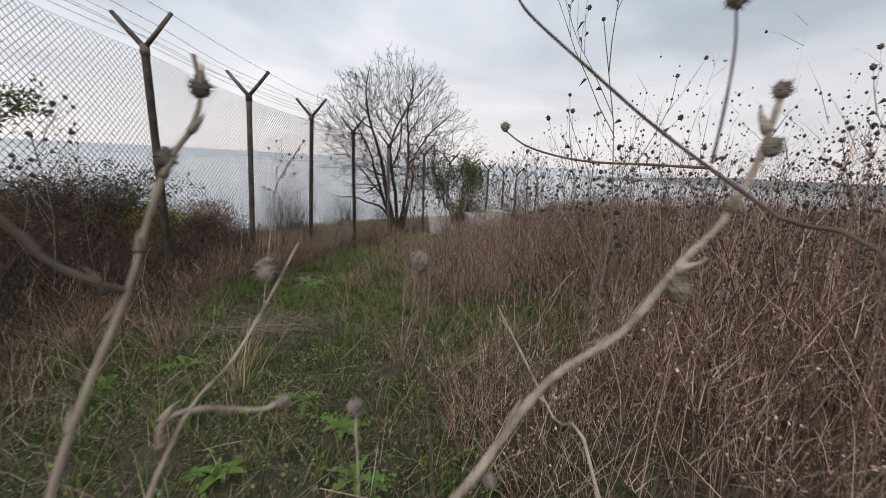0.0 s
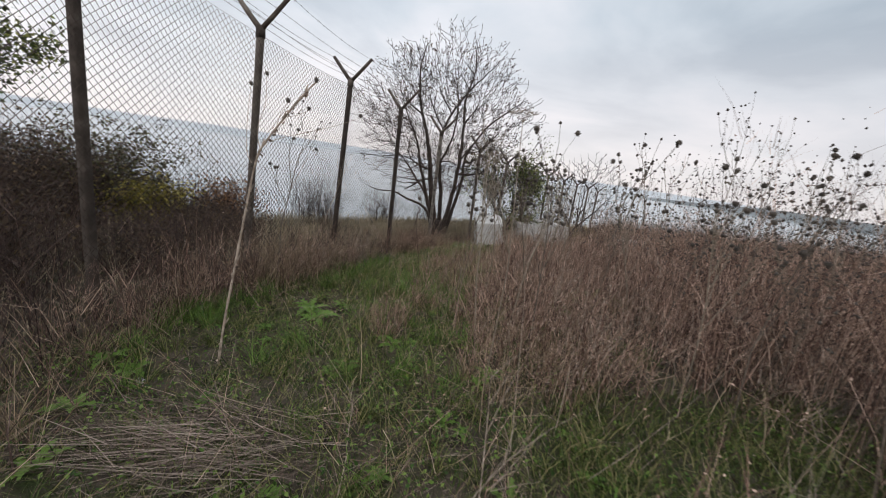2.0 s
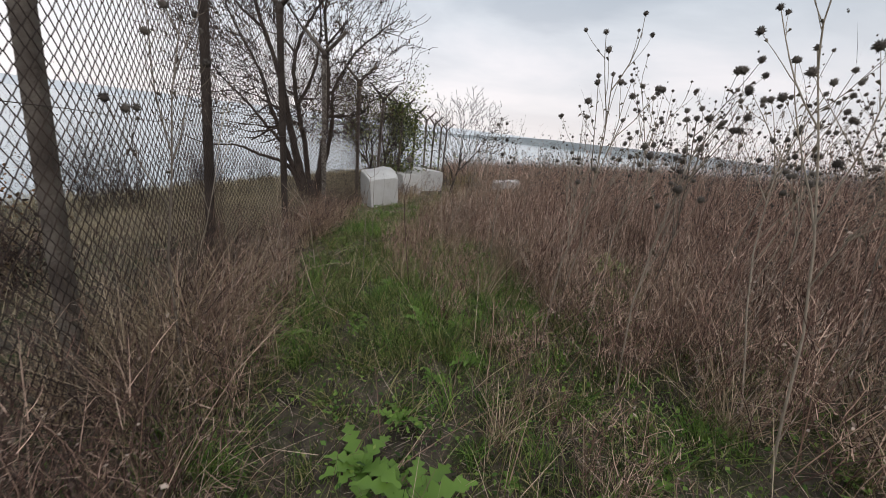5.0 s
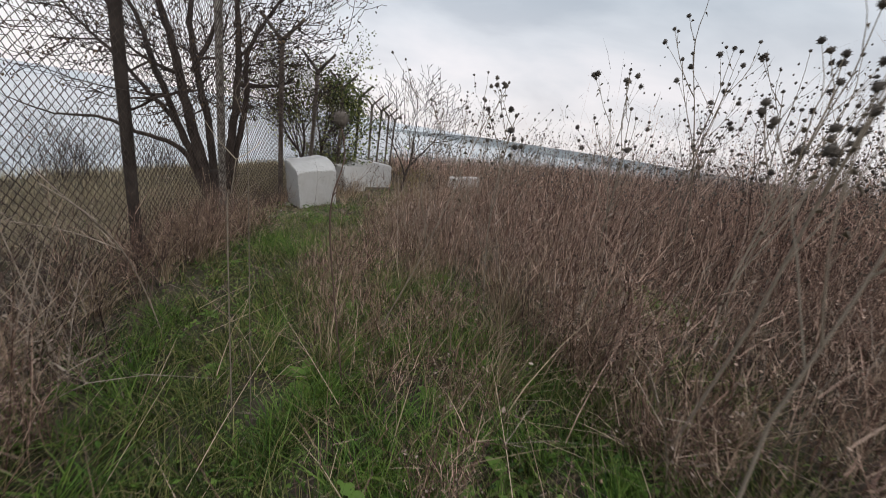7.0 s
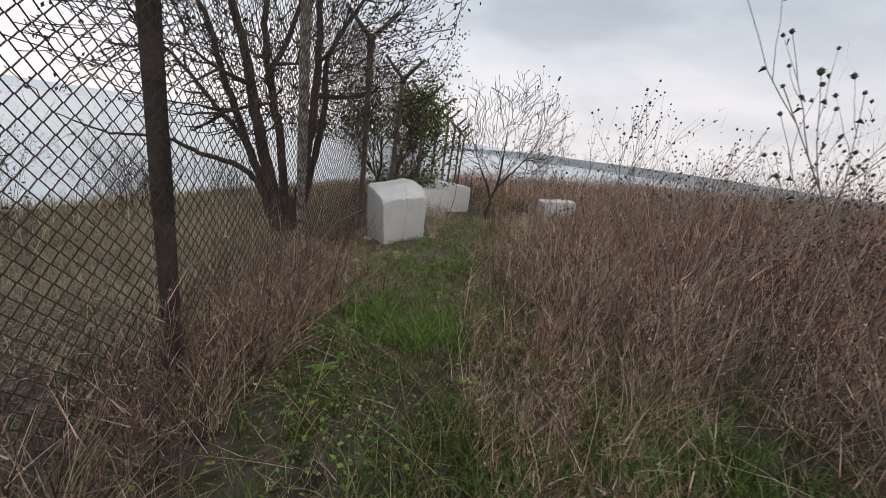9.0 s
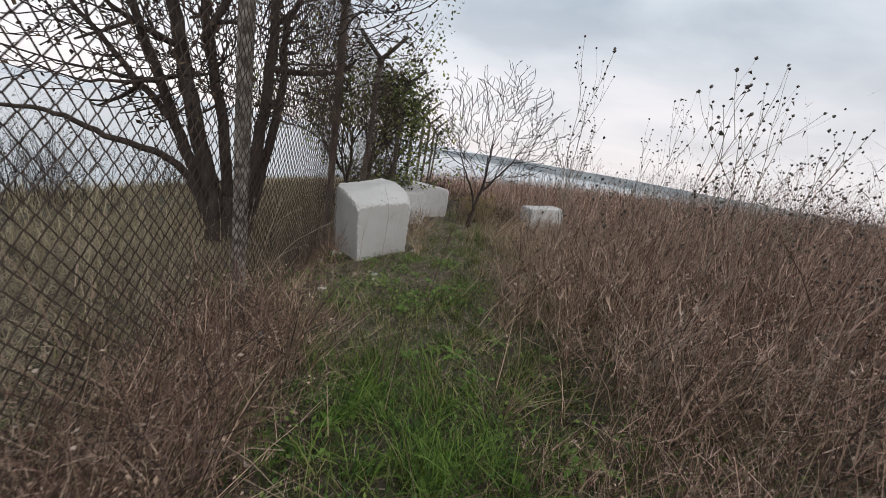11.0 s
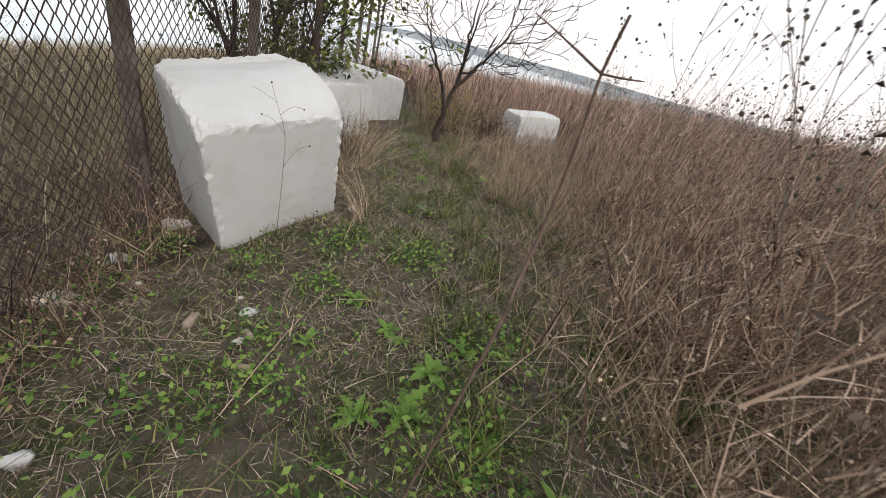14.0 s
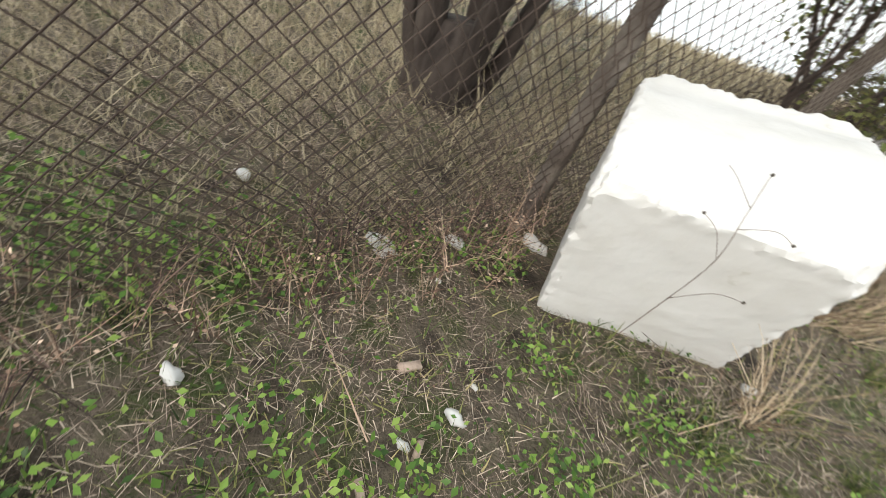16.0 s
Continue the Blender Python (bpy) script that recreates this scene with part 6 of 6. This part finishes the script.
# far part of the field
b = Build()
x, y = pick(48000, (1, 30, 0, 38), lambda x, y: (path_offset(x, y) > 2.2) * ~sight_gap(x, y) * np.clip((np.hypot(x + 1, y - 5) - 3) / 6, 0, 1))
d = np.hypot(x + 1, y - 6)
stalks(b, x, y, 1.15 + 0.2 * patch(x, y, 0.5, 1), 0.2, np.clip(0.0011 * d, 0.005, 0.02), 1, 2, twig_len=0.3)
stuff("far_dry_stalks", b, M_STALK, "far purplish-brown field of dry stalks", "dry stalks")

# far skyline weeds with small heads
b, hb = Build(), Build()
x, y = pick(8200, (1.5, 22, 2, 30), lambda x, y: (path_offset(x, y) > 2.0) * np.where(y > 14, (path_offset(x, y) > 4) * 0.35, 1.0) * ~sight_gap(x, y))
n = len(x)
root, ln = stalks(b, x, y, (1.45 + 0.55 * RNG.random(n)) * np.where(y > 11, 0.85, 1.0), 0.1, full(n, 0.006), 5, 2, twig_len=0.32)
oct_v = np.array([(1, 0, -0.1), (-0.5, 0.87, -0.1), (-0.5, -0.87, -0.1), (0, 0, 1), (0, 0, -1)], float) * np.array((1.0, 1.0, 1.15))
oct_f = np.array([(0, 1, 3), (1, 2, 3), (2, 0, 3), (1, 0, 4), (2, 1, 4), (0, 2, 4)])
k = n * 4
i = RNG.integers(0, n, k)
c = root[i] + np.stack([RNG.normal(0, 0.13, k), RNG.normal(0, 0.13, k), ln[i] * RNG.uniform(0.66, 1.08, k)], -1)
r = RNG.uniform(0.008, 0.016, k)
hb.add(c[:, None] + oct_v[None] * r[:, None, None], oct_f[None] + (np.arange(k) * 5)[:, None, None])
far = thing("far_weeds", (4, 8, float(ground_z(4, 8))), "far thicket of dead weeds with small dark seed heads", "dry stalks", kind="stuff")
part("stems", b, M_BRAMBLE, far)
part("seed_heads", hb, M_HEAD, far)

# tall weeds close on the open side
b, hb = Build(), Build()
x, y = pick(9000, (1.4, 11, -0.5, 10.5), lambda x, y: (path_offset(x, y) > 2.3) * (np.hypot(x, y) > 2.4) * (0.3 + 0.7 * patch(x, y, 1.3, 2)) * (1 - clearing(x, y)))
n = len(x)
root, ln = stalks(b, x, y, (1.55 + 0.6 * RNG.random(n)) * np.clip(1.0 - 0.1 * (y - 7), 0.65, 1.0), 0.14, full(n, 0.007), 7, 3, seeds=True, twig_len=0.4)
k = n * 4
i = RNG.integers(0, n, k)
c = root[i] + np.stack([RNG.normal(0, 0.12, k), RNG.normal(0, 0.12, k), ln[i] * RNG.uniform(0.7, 1.08, k)], -1)
r = RNG.uniform(0.006, 0.014, k)
hb.add(c[:, None] + oct_v[None] * r[:, None, None], oct_f[None] + (np.arange(k) * 5)[:, None, None])
near = thing("tall_weeds", (4, 3, float(ground_z(4, 3))), "tall brown dead weeds with small seed heads", "dry stalks", kind="stuff")
part("stems", b, M_STALK, near)
part("seed_heads", hb, M_HEAD, near)

# green grass in the overgrown stretch
tufts(700, (-3.2, 0.6, 6.6, 9.6), lambda x, y: lane(x, y, 1.1, 0.5) * (0.25 + 0.75 * patch(x, y, 1.6, 4.0)), 55, 0.2, 0.005, M_GRASS, "grass_tufts", "green grass tufts among dead weeds")

# fine pale grass round the tree beyond the fence
b = Build()
x, y = pick(90000, (-6, 2, 10.5, 20), lambda x, y: (x < fence_x(y) + 0.15) * (x > fence_x(y) - 3.6) * (0.4 + 0.6 * patch(x, y, 2.0, 1.0)))
n = len(x)
blades(b, at_ground(x, y), RNG.uniform(0, 6.3, n), RNG.uniform(0.1, 1.2, n), RNG.uniform(0.08, 0.32, n), RNG.uniform(0.003, 0.007, n), RNG.uniform(0, 0.6, n), RNG.uniform(0, 6.3, n), 1)
stuff("rough_grass", b, M_FARGRASS, "fine pale tan grass round the tree beyond the fence", "dry grass")

tufts(460, (-3.0, 0.2, 6.8, 9.3), lambda x, y: lane(x, y, 1.0, 0.4) * (0.25 + 0.75 * patch(x, y, 2.6, 1.1)) * untrodden(x, y, 0.2), 50, 0.22, 0.006, M_LEAFY, "fresh_grass", "bright green fresh grass among dead weeds")

# rough grass beyond the fence
b = Build()
x, y = pick(105000, (-17, 14, -2, 34), lambda x, y: (x < fence_x(y) - 0.1) * (x > fence_x(y) - 10.5) * 0.9)
n = len(x)
d = np.hypot(x + 1.5, y - 9)
blades(b, at_ground(x, y), RNG.uniform(0, 6.3, n), np.abs(RNG.normal(0, 0.5, n)), RNG.uniform(0.15, 0.5, n) * np.where(fence_x(y) - x < 3.5, 1.5, 1.0), np.clip(0.0014 * d, 0.005, 0.02), RNG.uniform(0, 0.5, n), RNG.uniform(0, 6.3, n))
stuff("rough_grass", b, M_FARGRASS, "rough brown and olive grass beyond the fence", "dry grass")
b = Build()
x, y = pick(14000, (-9, 8, 0, 24), lambda x, y: (x < fence_x(y) - 0.05) * (x > fence_x(y) - 3.5) * np.where(y > 10.5, 0.25, 1.0) * (0.2 + 0.8 * patch(x, y, 0.8, 2)))
stalks(b, x, y, full(len(x), 0.6), 0.35, full(len(x), 0.005), 3)
stuff("dry_stalks", b, M_BRAMBLE, "dark dry stalks just beyond the fence", "dry stalks")
